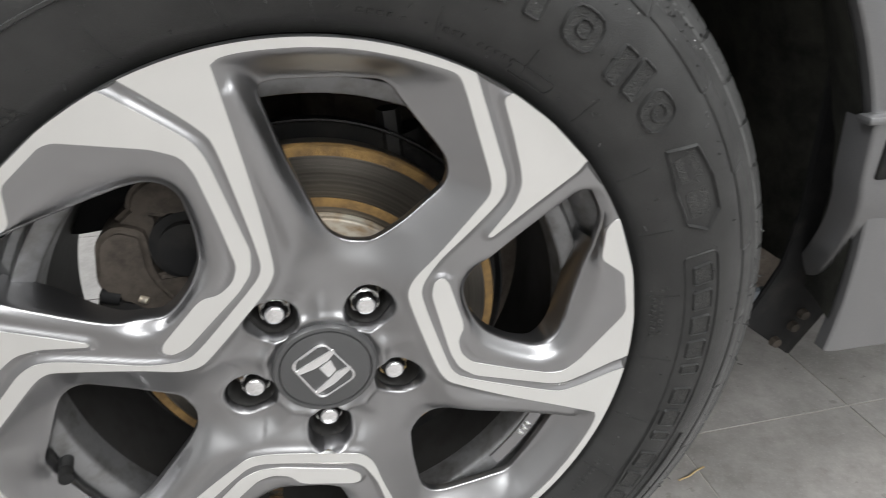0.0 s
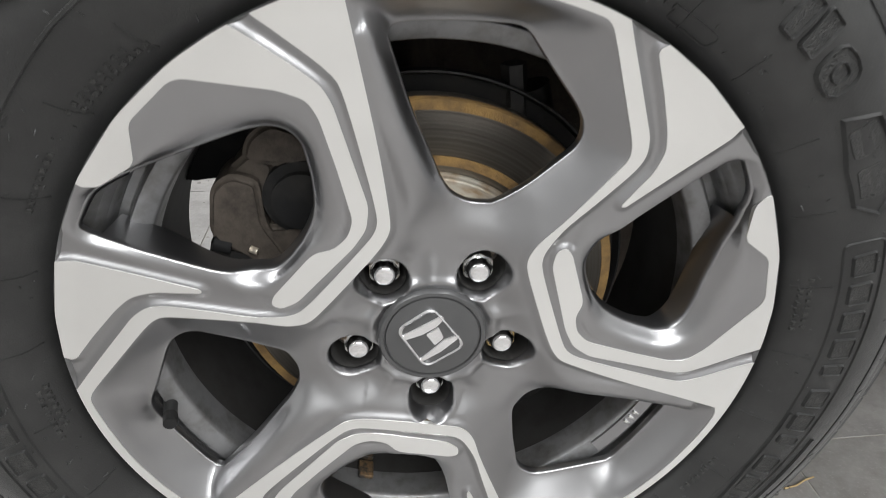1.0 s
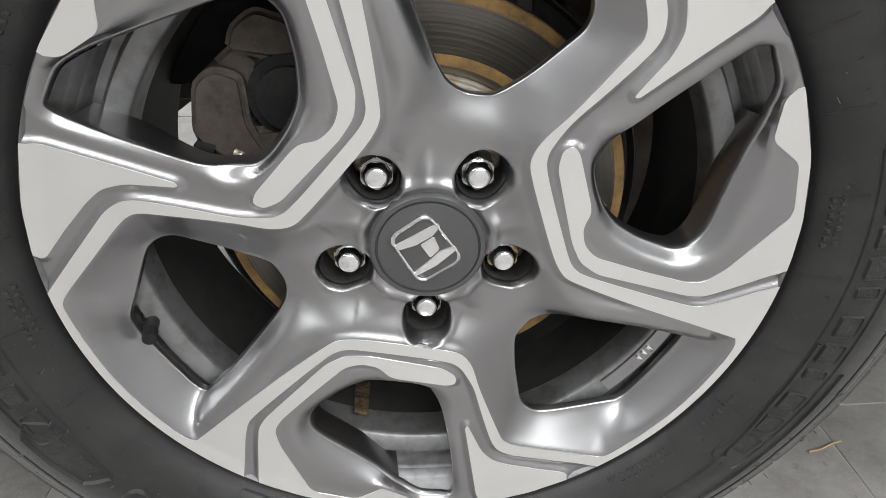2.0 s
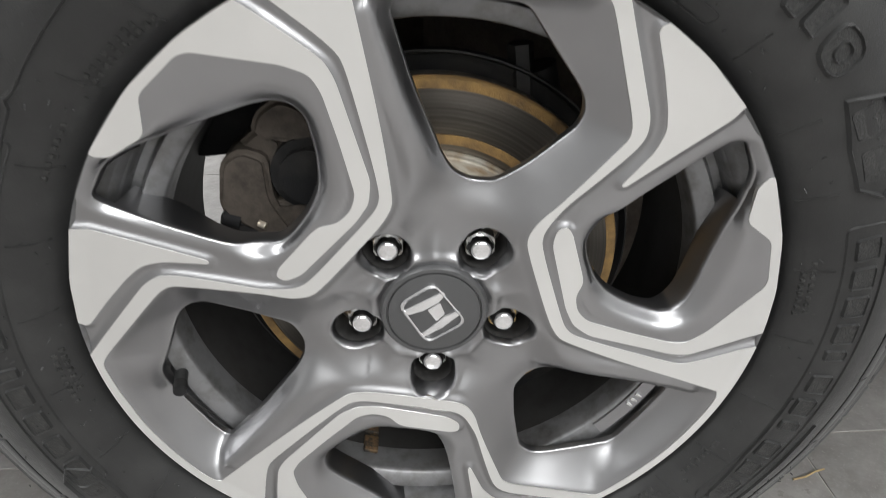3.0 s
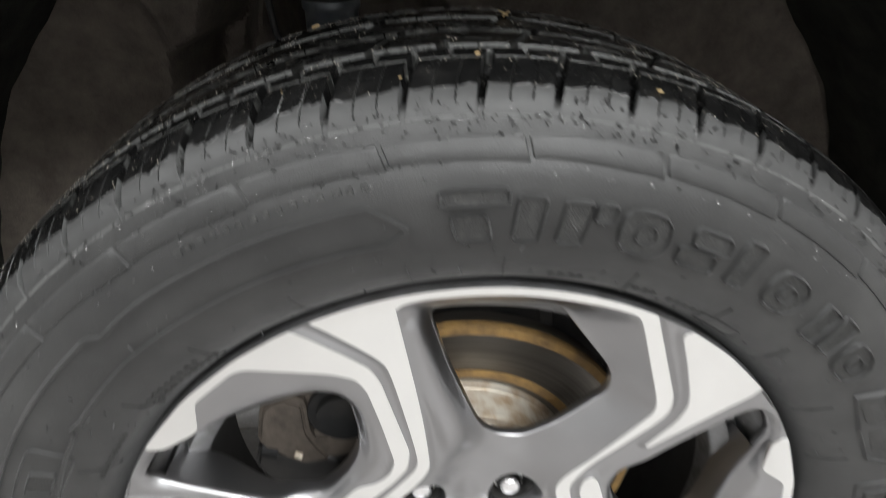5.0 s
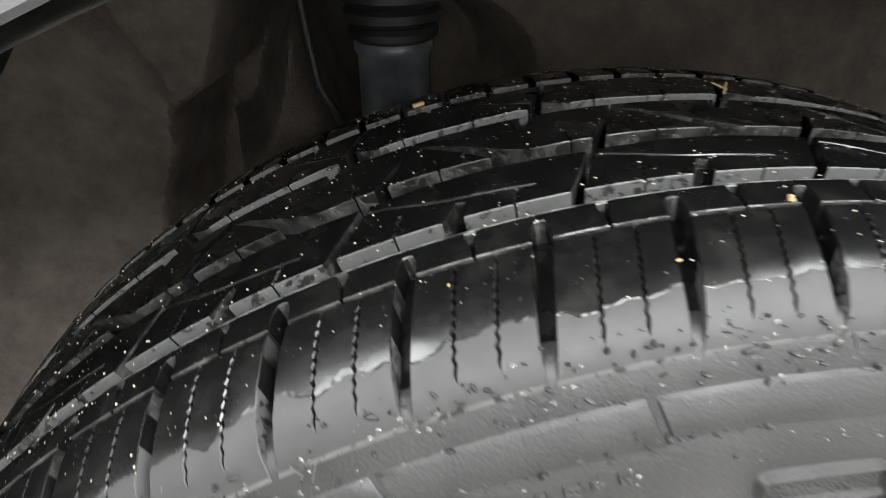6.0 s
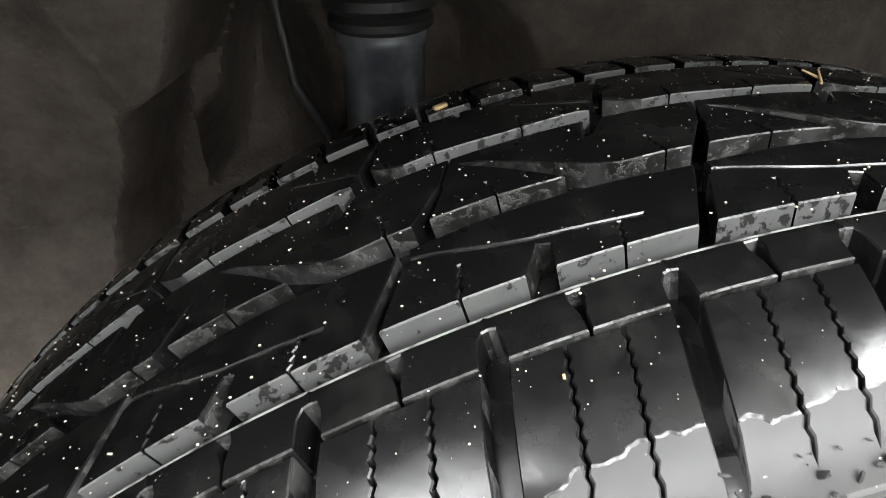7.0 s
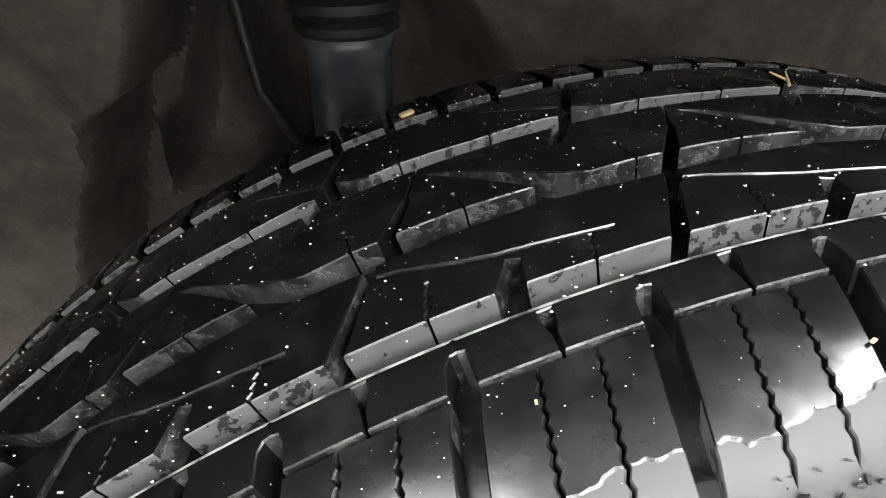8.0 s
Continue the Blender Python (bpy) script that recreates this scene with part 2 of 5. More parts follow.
    n.bump(n.noise(110, 6, 0.65, vec), 0.3, 0.0012)
    m["tile"] = n.mat
    n = Nodes("grout", (0.16, 0.15, 0.14), 0.9)
    n.set("Base Color", n.mix(n.noise(60, 5), (0.26, 0.245, 0.225), (0.4, 0.38, 0.35)))
    m["grout"] = n.mat
    n = Nodes("wall_paint", (0.75, 0.75, 0.74), 0.8)
    n.set("Base Color", n.mix(n.noise(3, 5), (0.46, 0.46, 0.455), (0.55, 0.545, 0.54)))
    n.bump(n.noise(120, 3), 0.1, 0.002)
    m["wall"] = n.mat
    n = Nodes("dry_straw", (0.62, 0.5, 0.28), 0.7)
    n.set("Base Color", n.mix(n.noise(200, 4), (0.50, 0.38, 0.20), (0.30, 0.20, 0.09)))
    m["straw"] = n.mat
    n = Nodes("pale_grit", (0.55, 0.5, 0.42), 0.6)
    m["grit"] = n.mat
    n = Nodes("dark_rubber", (0.02, 0.02, 0.02), 0.5)
    n.bump(n.noise(700, 3), 0.2, 0.0004)
    m["boot"] = n.mat
    return m


MAT = make_materials()

# ---- building helpers ----
HUB = Vector((0.0, 0.0, 0.36))


def thing(name, label, category, at=(0, 0, 0), group="", kind=""):
    ob = new(name)
    ob.location = at
    ob.empty_display_size = 0.05
    return tagged(ob, label, category, group, kind)


def part(name, bm, material, parent, label="", smooth=True, at=None, turn=0.0):
    """Links a bmesh (or a ready mesh) as one mesh object under a thing or a part."""
    if isinstance(bm, bpy.types.Mesh):
        me = bm
    else:
        me = bpy.data.meshes.new(name)
        bm.to_mesh(me)
        bm.free()
        me.materials.append(MAT[material])
        if smooth:
            for p in me.polygons:
                p.use_smooth = True
            me.set_sharp_from_angle(angle=radians(38))
    ob = new(name, me)
    ob.parent = parent
    if at is not None:
        ob.location = at
    if turn:
        ob.rotation_euler = (0, radians(-turn), 0)
    if label:
        tagged(ob, label)
    return ob


def revolve(profile, steps=180, closed=False, start=0.0, sweep=360.0):
    """Turns rows of (radius, y) about the y axis."""
    bm = bmesh.new()
    full = sweep >= 360
    n = steps if full else steps + 1
    rings = []
    for r, y in profile:
        rings.append([bm.verts.new((r * math.cos(radians(start + sweep * i / steps)), y, r * math.sin(radians(start + sweep * i / steps)))) for i in range(n)])
    pairs = list(zip(rings, rings[1:])) + ([(rings[-1], rings[0])] if closed else [])
    for a, b in pairs:
        for i in range(steps):
            j = (i + 1) % n
            bm.faces.new((a[i], a[j], b[j], b[i]))
    bmesh.ops.recalc_face_normals(bm, faces=bm.faces)
    return bm


def box(bm, lo, hi, bevel=0.0, m=None, segments=2):
    made = bmesh.ops.create_cube(bm, size=1.0)["verts"]
    c = [(a + b) / 2 for a, b in zip(lo, hi)]
    s = [b - a for a, b in zip(lo, hi)]
    for v in made:
        v.co = Vector((c[0] + v.co.x * s[0], c[1] + v.co.y * s[1], c[2] + v.co.z * s[2]))
    edges = list({e for v in made for e in v.link_edges})
    verts = list(made)
    if bevel:
        out = bmesh.ops.bevel(bm, geom=edges, offset=bevel, segments=segments, affect="EDGES", profile=0.5)
        verts = list({v for f in out["faces"] for v in f.verts} | {v for v in made if v.is_valid})
    if m is not None:
        bmesh.ops.transform(bm, matrix=m, verts=verts)
    return verts


def rod(bm, a, b, r0, r1=None, steps=20, rounded=False):
    """A capped cylinder or cone from a to b."""
    a, b = Vector(a), Vector(b)
    m = Matrix.Translation((a + b) / 2) @ (b - a).to_track_quat("Z", "Y").to_matrix().to_4x4()
    out = bmesh.ops.create_cone(bm, cap_ends=True, segments=steps, radius1=r0, radius2=r0 if r1 is None else r1, depth=(b - a).length, matrix=m)["verts"]
    if rounded:
        caps = [e for e in {e for v in out for e in v.link_edges} if abs((e.calc_length() - 2 * r0 * math.sin(math.pi / steps))) < 1e-5]
        bmesh.ops.bevel(bm, geom=caps, offset=r0 * 0.25, segments=2, affect="EDGES")
    return out


def extrude_polygon(pts, depth, at, axes, bevel=0.0):
    """A prism: 2D points laid on axes (u, v) at a place, pushed back along u x v."""
    u, v = Vector(axes[0]), Vector(axes[1])
    w = u.cross(v)
    bm = bmesh.new()
    front = [bm.verts.new(Vector(at) + u * x + v * y) for x, y in pts]
    back = [bm.verts.new(Vector(at) + u * x + v * y - w * depth) for x, y in pts]
    bm.faces.new(front)
    bm.faces.new(back[::-1])
    for i in range(len(pts)):
        j = (i + 1) % len(pts)
        bm.faces.new((front[j], front[i], back[i], back[j]))
    bmesh.ops.recalc_face_normals(bm, faces=bm.faces)
    if bevel:
        bmesh.ops.bevel(bm, geom=list(bm.edges), offset=bevel, segments=2, affect="EDGES")
    return bm


def smooth_step(x):
    x = np.clip(x, 0, 1)
    return x * x * (3 - 2 * x)


def round_corners(pts, radius, steps=4):
    """Rounds the corners of a closed outline."""
    out = []
    n = len(pts)
    for i in range(n):
        a, b, c = (Vector(pts[k % n]) for k in (i - 1, i, i + 1))
        r = min(radius, (a - b).length * 0.45, (c - b).length * 0.45)
        p, q = b + (a - b).normalized() * r, b + (c - b).normalized() * r
        for k in range(steps + 1):
            t = k / steps
            out.append(tuple(p * (1 - t) ** 2 + b * 2 * t * (1 - t) + q * t * t))
    return out


def densify(pts, step):
    out = []
    for a, b in zip(pts, pts[1:] + pts[:1]):
        n = max(1, int(math.dist(a, b) / step))
        out += [(a[0] + (b[0] - a[0]) * k / n, a[1] + (b[1] - a[1]) * k / n) for k in range(n)]
    return out


def inside(poly, p):
    """Which of the points p lie inside an outline."""
    q = np.asarray(poly)
    r = np.roll(q, -1, 0)
    hit = np.zeros(len(p), bool)
    for (x0, y0), (x1, y1) in zip(q, r):
        if y0 == y1:
            continue
        cross = ((y0 > p[:, 1]) != (y1 > p[:, 1])) & (p[:, 0] < (x1 - x0) * (p[:, 1] - y0) / (y1 - y0) + x0)
        hit ^= cross
    return hit


def away(poly, p):
    """Distance of the points p to an outline's line."""
    q = np.asarray(poly)
    best = np.full(len(p), 0.05)
    lo, hi = q.min(0) - 0.05, q.max(0) + 0.05
    near = np.nonzero((p > lo).all(1) & (p < hi).all(1))[0]
    x, y = p[near, 0].astype(np.float32), p[near, 1].astype(np.float32)
    low = np.full(len(near), 0.05**2, np.float32)
    for (ax, ay), (bx, by) in zip(q, np.roll(q, -1, 0)):
        dx, dy = bx - ax, by - ay
        ux, uy = x - ax, y - ay
        t = np.clip((ux * dx + uy * dy) / max(dx * dx + dy * dy, 1e-12), 0, 1)
        ux -= t * dx
        uy -= t * dy
        np.minimum(low, ux * ux + uy * uy, out=low)
    best[near] = np.sqrt(low)
    return best


def spin(pts, degrees):
    c, s = math.cos(radians(degrees)), math.sin(radians(degrees))
    return [(x * c - y * s, x * s + y * c) for x, y in pts]


# ---- floor and room ----
def build_floor():
    ground = new("floor")
    tagged(ground, "grey stone-look floor tiles with thin dirty joints", "floor", kind="structure")
    bm = bmesh.new()
    box(bm, (-4, -4, -0.12), (4, 5.5, -0.0013))
    part("tile_bed", bm, "grout", ground, smooth=False)
    size, gap = 0.2957, 0.0022
    bm = bmesh.new()
    box(bm, (-size / 2 + gap / 2, -size / 2 + gap / 2, -0.008), (size / 2 - gap / 2, size / 2 - gap / 2, 0.0), 0.0006, segments=1)
    first = part("floor_tile", bm, "tile", ground, at=(0.477 - size / 2, 0.2 - size / 2, 0))
    rest = bmesh.new()
    for i in range(-15, 13):
        for j in range(-14, 18):
            x, y = 0.477 - size / 2 + i * size, 0.2 - size / 2 + j * size
            if not (-3.95 < x < 3.95 and -3.95 < y < 5.4) or (i == 0 and j == 0):
                continue
            if -5 <= i <= 6 and -4 <= j <= 6:
                part("floor_tile", first.data, "tile", ground, at=(x, y, random.uniform(-0.0006, 0.0004)))
            else:
                vs = [rest.verts.new((x + a * (size - gap) / 2, y + b * (size - gap) / 2, 0)) for a, b in ((-1, -1), (1, -1), (1, 1), (-1, 1))]
                rest.faces.new(vs)
    tagged(part("floor_tile_field", rest, "tile", ground, smooth=False), kind="stuff")


def build_room():
    # walls and ceiling out of view, added to close the room and reflect light
    for name, lo, hi in (("wall_south", (-4, -4.1, 0), (4, -4, 3.2)), ("wall_north", (-4, 5.5, 0), (4, 5.6, 3.2)), ("wall_west", (-4.1, -4, 0), (-4, 5.5, 3.2)), ("wall_east", (4, -4, 0), (4.1, 5.5, 3.2)), ("ceiling", (-4, -4, 3.2), (4, 5.5, 3.3))):
        bm = bmesh.new()
        box(bm, lo, hi)
        ob = part(name, bm, "wall", None, smooth=False)
        tagged(ob, "unseen plain white painted " + name.split("_")[0], name.split("_")[0], kind="structure")


build_floor()
build_room()

# ---- wheel ----
RIM = 0.2465  # radius of the rim's outer edge
car = thing("car", "parked grey metallic car, its rear wheel and wheel arch", "car", HUB)

# outlines on the wheel's face, in millimetres from the hub, for one third of the wheel
BAND_IN = [(-45.3, 232.8), (-40.1, 237.0), (-24.7, 239.7), (6.0, 240.9), (37.1, 238.4), (69.1, 231.0), (89.1, 224.4), (97.6, 221.0), (102.0, 214.3), (112.3, 181.4), (123.2, 147.2), (123.0, 137.2), (117.0, 129.1), (85.9, 92.4), (69.9, 77.0), (64.1, 66.2), (64.0, 56.2), (84.0, -6.2), (92.4, -21.9), (102.2, -27.9), (143.6, -46.4), (219.1, -74.6)]
BAND_OUT = [(109.4, 221.0), (118.4, 195.5), (129.4, 162.6), (133.3, 151.0), (133.6, 139.0), (128.0, 128.9), (105.3, 105.9), (88.1, 89.6), (80.3, 78.7), (74.6, 68.8), (74.0, 57.7), (91.9, 1.2), (97.7, -14.1), (107.3, -22.2), (180.2, -47.2), (195.5, -49.9), (244.2, -31.5)]
WEDGE = [(128.8, 201.7), (130.0, 205.2), (135.6, 205.9), (160.6, 187.0), (189.2, 158.0), (188.4, 155.5), (184.5, 149.1), (151.0, 123.1), (125.4, 103.3), (122.8, 103.4), (122.9, 105.1), (140.1, 127.5), (145.2, 141.3), (143.3, 154.8), (136.2, 180.0)]
HOOK = [(81.4, 59.0), (95.9, 4.3), (103.0, -10.8), (115.9, -20.6), (181.5, -39.4), (193.7, -40.2), (210.6, -33.8), (245.2, -19.0), (246.2, -10.0), (245.8, 18.1), (238.2, 63.6), (221.5, 106.5), (218.4, 109.6), (212.4, 102.4), (212.0, 78.8), (213.9, 74.4), (232.3, 60.8), (238.4, 28.0), (236.7, 21.0), (204.3, -18.2), (191.4, -28.4), (179.4, -28.2), (148.4, -19.0), (113.0, -7.0), (104.6, 2.5), (101.9, 15.6), (106.1, 26.1), (105.3, 32.9), (94.4, 68.4), (89.9, 73.8), (83.5, 70.6)]
OPEN_PLAIN = [(-24.6, 210.9), (-21.7, 216.6), (-11.8, 218.4), (23.7, 217.9), (57.7, 214.8), (70.8, 195.8), (91.5, 167.9), (97.3, 158.1), (98.3, 147.4), (94.2, 138.1), (67.1, 115.3), (48.6, 103.0), (41.1, 99.5), (24.4, 100.8), (12.8, 108.3), (6.4, 120.0), (-12.9, 170.7)]
OPEN_HOOK = [(183.0, 127.5), (190.5, 132.5), (199.5, 134.0), (207.5, 121.0), (212.0, 110.5), (211.5, 98.0), (210.0, 86.0), (206.0, 68.0), (200.5, 42.0), (194.5, 14.0), (189.5, 1.0), (181.5, -7.0), (170.0, -9.5), (145.0, 0.0), (126.0, 12.0), (115.0, 27.0), (107.5, 46.0), (105.5, 60.0), (118.0, 79.0), (138.0, 95.5), (154.0, 107.5), (169.0, 118.5)]


def rim_arc(a0, a1, n=24):
    return [(RIM * math.cos(radians(a0 + (a1 - a0) * k / n)), RIM * math.sin(radians(a0 + (a1 - a0) * k / n))) for k in range(n + 1)]


def metres(pts):
    return [(x / 1000, y / 1000) for x, y in pts]


def to_rim(poly, limit=0.2458):
    """Carries an outline's outermost corners to the rim's edge."""
    out = []
    for x, y in poly:
        r = math.hypot(x, y)
        out.append((x * RIM / r, y * RIM / r) if r > limit else (x, y))
    return out


def soften(pts, rounds=2):
    """Cuts the corners of an open line, and keeps its ends."""
    for _ in range(rounds):
        out = [pts[0]]
        for a, b in zip(pts, pts[1:]):
            out += [(a[0] * 0.78 + b[0] * 0.22, a[1] * 0.78 + b[1] * 0.22), (a[0] * 0.22 + b[0] * 0.78, a[1] * 0.22 + b[1] * 0.78)]
        pts = out + [pts[-1]]
    return pts


def face_outlines():
    i, o = metres(BAND_IN), metres(BAND_OUT)
    # the joint with the next band lies at the corner of the plain opening
    tail = spin([i[0]], -120)[0]
    a_start = math.degrees(math.atan2(i[0][1], i[0][0]))
    a_top = math.degrees(math.atan2(o[0][1], o[0][0]))
    a_tail = math.degrees(math.atan2(o[-1][1], o[-1][0]))
    i, o = soften(i[:-1] + [tail]), soften(o)
    band = i + rim_arc(a_start - 120, a_tail, 10) + o[::-1][1:] + rim_arc(a_top, a_start, 24)
    shapes = {"band": band, "wedge": to_rim(round_corners(metres(WEDGE), 0.005, 4), 0.2442), "hook": to_rim(round_corners(metres(HOOK), 0.005, 4), 0.2442)}
    opens = {"plain": round_corners(metres(OPEN_PLAIN), 0.008, 3), "hooked": round_corners(metres(OPEN_HOOK), 0.008, 3)}
    return shapes, opens


PHASE = 52.7  # first wheel nut's angle
NUT_R = 0.05715


def plateau(r):
    return np.interp(r, [0, 0.095, 0.2, 0.235, 0.248], [0.002, 0.002, -0.002, -0.004, -0.006])


def even(values, rounds):
    """Evens out a square grid of values."""
    n = int(round(len(values) ** 0.5))
    g = values.reshape(n, n)
    for _ in range(rounds):
        g = (np.roll(g, 1, 0) + 2 * g + np.roll(g, -1, 0)) / 4
        g = (np.roll(g, 1, 1) + 2 * g + np.roll(g, -1, 1)) / 4
    return g.ravel()


def face_height(xy, solid, holes):
    """Depth of the wheel's face at points: flat facings, rounded grooves, slopes to the openings, hub and nut pockets."""
    r = np.hypot(*xy.T)
    dm, dh = np.full(len(xy), 9.0), np.full(len(xy), 9.0)
    near_hook, near_hooked, second = np.full(len(xy), 9.0), np.full(len(xy), 9.0), np.full(len(xy), 9.0)
    for kind, p in solid:
        d = away(p, xy)
        d[inside(p, xy)] = 0
        second = np.minimum(second, np.maximum(dm, d))
        dm = np.minimum(dm, d)
        if kind == "hook":
            near_hook = np.minimum(near_hook, d)
    for n, p in enumerate(holes):
        d = away(p, xy)
        d[inside(p, xy)] = 0
        dh = np.minimum(dh, d)
        if n >= 3:
            near_hooked = np.minimum(near_hooked, d)
    top = plateau(r)
    t = dm / np.maximum(dm + dh, 1e-6)
    hooked = near_hooked <= dh + 1e-6
    off_hook = even(smooth_step((near_hook - dm + 0.004) / 0.012), 50)
    inner = smooth_step((0.185 - r) / 0.03)
    lip = np.where(hooked, 0.0115 - 0.0088 * off_hook + 0.0015 * inner * (1 - off_hook), np.interp(r, [0.10, 0.125, 0.18, 0.205, 0.22], [0.021, 0.017, 0.016, 0.018, 0.020]))
    lip = np.where(hooked, even(lip, 16), lip)
    # the arms stay high up to their edge; the scoops under the hooks fall evenly
    arm = even(smooth_step((near_hook - dm + 0.002) / 0.010) * smooth_step((dh - near_hooked + 0.008) / 0.008), 10)
    # beside each plain opening one spoke stays flat and turns down only at its edge
    across = (np.degrees(np.arctan2(xy[:, 1], xy[:, 0])) - 79 + 60) % 120 - 60
    turned = np.radians(79 + across)
    past = (r * np.cos(turned) + 0.024) * 0.7071 + (r * np.sin(turned) - 0.212) * 0.7071
    flat_side = np.where(hooked, 0, smooth_step((across - 2) / 6) * smooth_step((0.004 - past) / 0.010) * smooth_step((r - 0.09) / 0.05))
    slope = (lip - top) * t ** (1 + 5.0 * flat_side + 13.0 * np.where(hooked, off_hook, 0)) * np.clip((RIM - r) / 0.016, 0, 1)
    channel = np.maximum(smooth_step((dh - second + 0.004) / 0.006), arm * smooth_step((0.024 - dm) / 0.006))
    groove = 0.0030 * smooth_step(dm / 0.0056) * channel
    y = top + np.maximum(groove * np.clip(1.25 - t, 0, 1), slope)
    # rounded edge of the openings
    turn = np.clip(0.0012 - dh, 0, 0.0012)
    y = y + 0.5 * (0.0012 - np.sqrt(0.0012 ** 2 - turn ** 2 * 0.98))
    hub = smooth_step((0.1 - r) / 0.04) * smooth_step(dm / 0.034)
    dome = 0.0125 + 0.004 * smooth_step((r - 0.034) / 0.04) - 0.0030 * np.exp(-(((r - 0.0450) / 0.0034) ** 2))
    y = np.where(dm > 0, y * (1 - hub) + dome * hub, y)
    for k in range(5):
        a = radians(PHASE + 72 * k)
        u = np.array([math.cos(a), math.sin(a)])
        s = np.clip(xy @ u, 0.0575, 0.0625)
        d = np.hypot(*(xy - s[:, None] * u).T)
        pocket = smooth_step((0.0160 - d) / 0.0021)
        y = np.maximum(y, y * (1 - pocket) + 0.054 * pocket)
        y = y - 0.0009 * np.exp(-(((d - 0.0180) / 0.0022) ** 2))
        # soft ridges run from between the nuts to the cap
        v = np.array([math.cos(a + radians(36)), math.sin(a + radians(36))])
        along, side = xy @ v, np.abs(xy @ np.array([-v[1], v[0]]))
        y = y - 0.0034 * np.exp(-((side / 0.0070) ** 2)) * smooth_step((0.080 - along) / 0.03) * smooth_step((along - 0.041) / 0.008)
    return y, smooth_step((dm - 0.004) / 0.005) * smooth_step((r - 0.078) / 0.012)


def build_face(rim):
    from mathutils.geometry import delaunay_2d_cdt
    shapes, opens = face_outlines()
    solid = [(k, densify(spin(p, -120 * n), 0.0022)) for k, p in shapes.items() for n in range(3)]
    holes = [densify(spin(p, -120 * n), 0.0022) for p in opens.values() for n in range(3)]
    # the depth on an even grid, evened out, so that bends are round
    step, half = 0.001, 0.256
    g = np.arange(-half, half + step / 2, step)
    n = len(g)
    field, open_ground = (v.reshape(n, n) for v in face_height(np.stack(np.meshgrid(g, g), -1).reshape(-1, 2), solid, holes))
    for _ in range(3):
        for ax in (0, 1):
            field = (np.roll(field, 1, ax) + 2 * field + np.roll(field, -1, ax)) / 4
    calm = field
    for _ in range(14):
        for ax in (0, 1):
            calm = (np.roll(calm, 1, ax) + 2 * calm + np.roll(calm, -1, ax)) / 4
    slope_z, slope_x = np.gradient(field * (1 - open_ground) + calm * open_ground, step)

    def sample(grid, p):
        u, v = (p[:, 0] + half) / step, (p[:, 1] + half) / step
        i, j = np.clip(u.astype(int), 0, n - 2), np.clip(v.astype(int), 0, n - 2)
        fu, fv = u - i, v - j
        return grid[j, i] * (1 - fu) * (1 - fv) + grid[j, i + 1] * fu * (1 - fv) + grid[j + 1, i] * (1 - fu) * fv + grid[j + 1, i + 1] * fu * fv

    pts, edges = [], []

    def loop(poly):
        s = len(pts)
        pts.extend(poly)
        edges.extend((s + k, s + (k + 1) % len(poly)) for k in range(len(poly)))

    for _, p in solid:
        loop(p)
    for p in holes:
        loop(p)
    loop(rim_arc(0, 360, 360)[:-1])
    loop([(0.0335 * math.cos(radians(a)), 0.0335 * math.sin(radians(a))) for a in range(0, 360, 6)])
    h = np.arange(-0.25, 0.2501, 0.002)
    extra = np.stack(np.meshgrid(h, h), -1).reshape(-1, 2)
    h = np.arange(-0.085, 0.0851, 0.001)
    fine = np.stack(np.meshgrid(h, h), -1).reshape(-1, 2)
    extra = np.concatenate([extra, fine[np.abs(np.hypot(*fine.T) - 0.057) < 0.024]])
    r = np.hypot(*extra.T)
    extra = extra[(r < RIM - 0.0008) & (r > 0.0345)]
    near = np.full(len(extra), 9.0)
    for p in [p for _, p in solid] + holes:
        near = np.minimum(near, away(p, extra))
    extra = extra[near > 0.0005]
    co, _, tris, _, _, _ = delaunay_2d_cdt([Vector(p) for p in pts] + [Vector(p) for p in extra], edges, [], 0, 1e-6)
    xy = np.array([(v.x, v.y) for v in co])
    y, gx, gz = sample(field, xy), sample(slope_x, xy), sample(slope_z, xy)
    flat_y = plateau(np.hypot(*xy.T))
    cen = np.array([xy[list(f)].mean(0) for f in tris])
    rc = np.hypot(*cen.T)
    gone = (rc > RIM) | (rc < 0.0333)
    for p in holes:
        gone |= inside(p, cen)
    owner = np.full(len(cen), -1)
    for k, (_, p) in enumerate(solid):
        owner[inside(p, cen) & (owner < 0)] = k

    def cut(mask, level):
        bm = bmesh.new()
        made = {}
        for f in np.nonzero(mask)[0]:
            ring = []
            for i in reversed(tris[f]):
                if i not in made:
                    made[i] = bm.verts.new((xy[i, 0], level[i], xy[i, 1]))
                ring.append(made[i])
            bm.faces.new(ring)
        bm.normal_update()
        if sum(f.normal.y for f in bm.faces) > 0:
            bmesh.ops.reverse_faces(bm, faces=bm.faces)
        return bm, list(made)

    bm, order = cut(~gone & (owner < 0), y)
    face = part("painted_face", bm, "gunmetal", rim, "glossy gun-metal painted spokes", smooth=False)
    for p in face.data.polygons:
        p.use_smooth = True
    nrm = np.stack([gx[order], np.full(len(order), -1.0), gz[order]], 1)
    nrm /= np.hypot(np.hypot(nrm[:, 0], nrm[:, 1]), nrm[:, 2])[:, None]
    face.data.normals_split_custom_set_from_vertices([tuple(v) for v in nrm])
    names = {"band": "machined_band", "wedge": "machined_wedge", "hook": "machined_hook"}
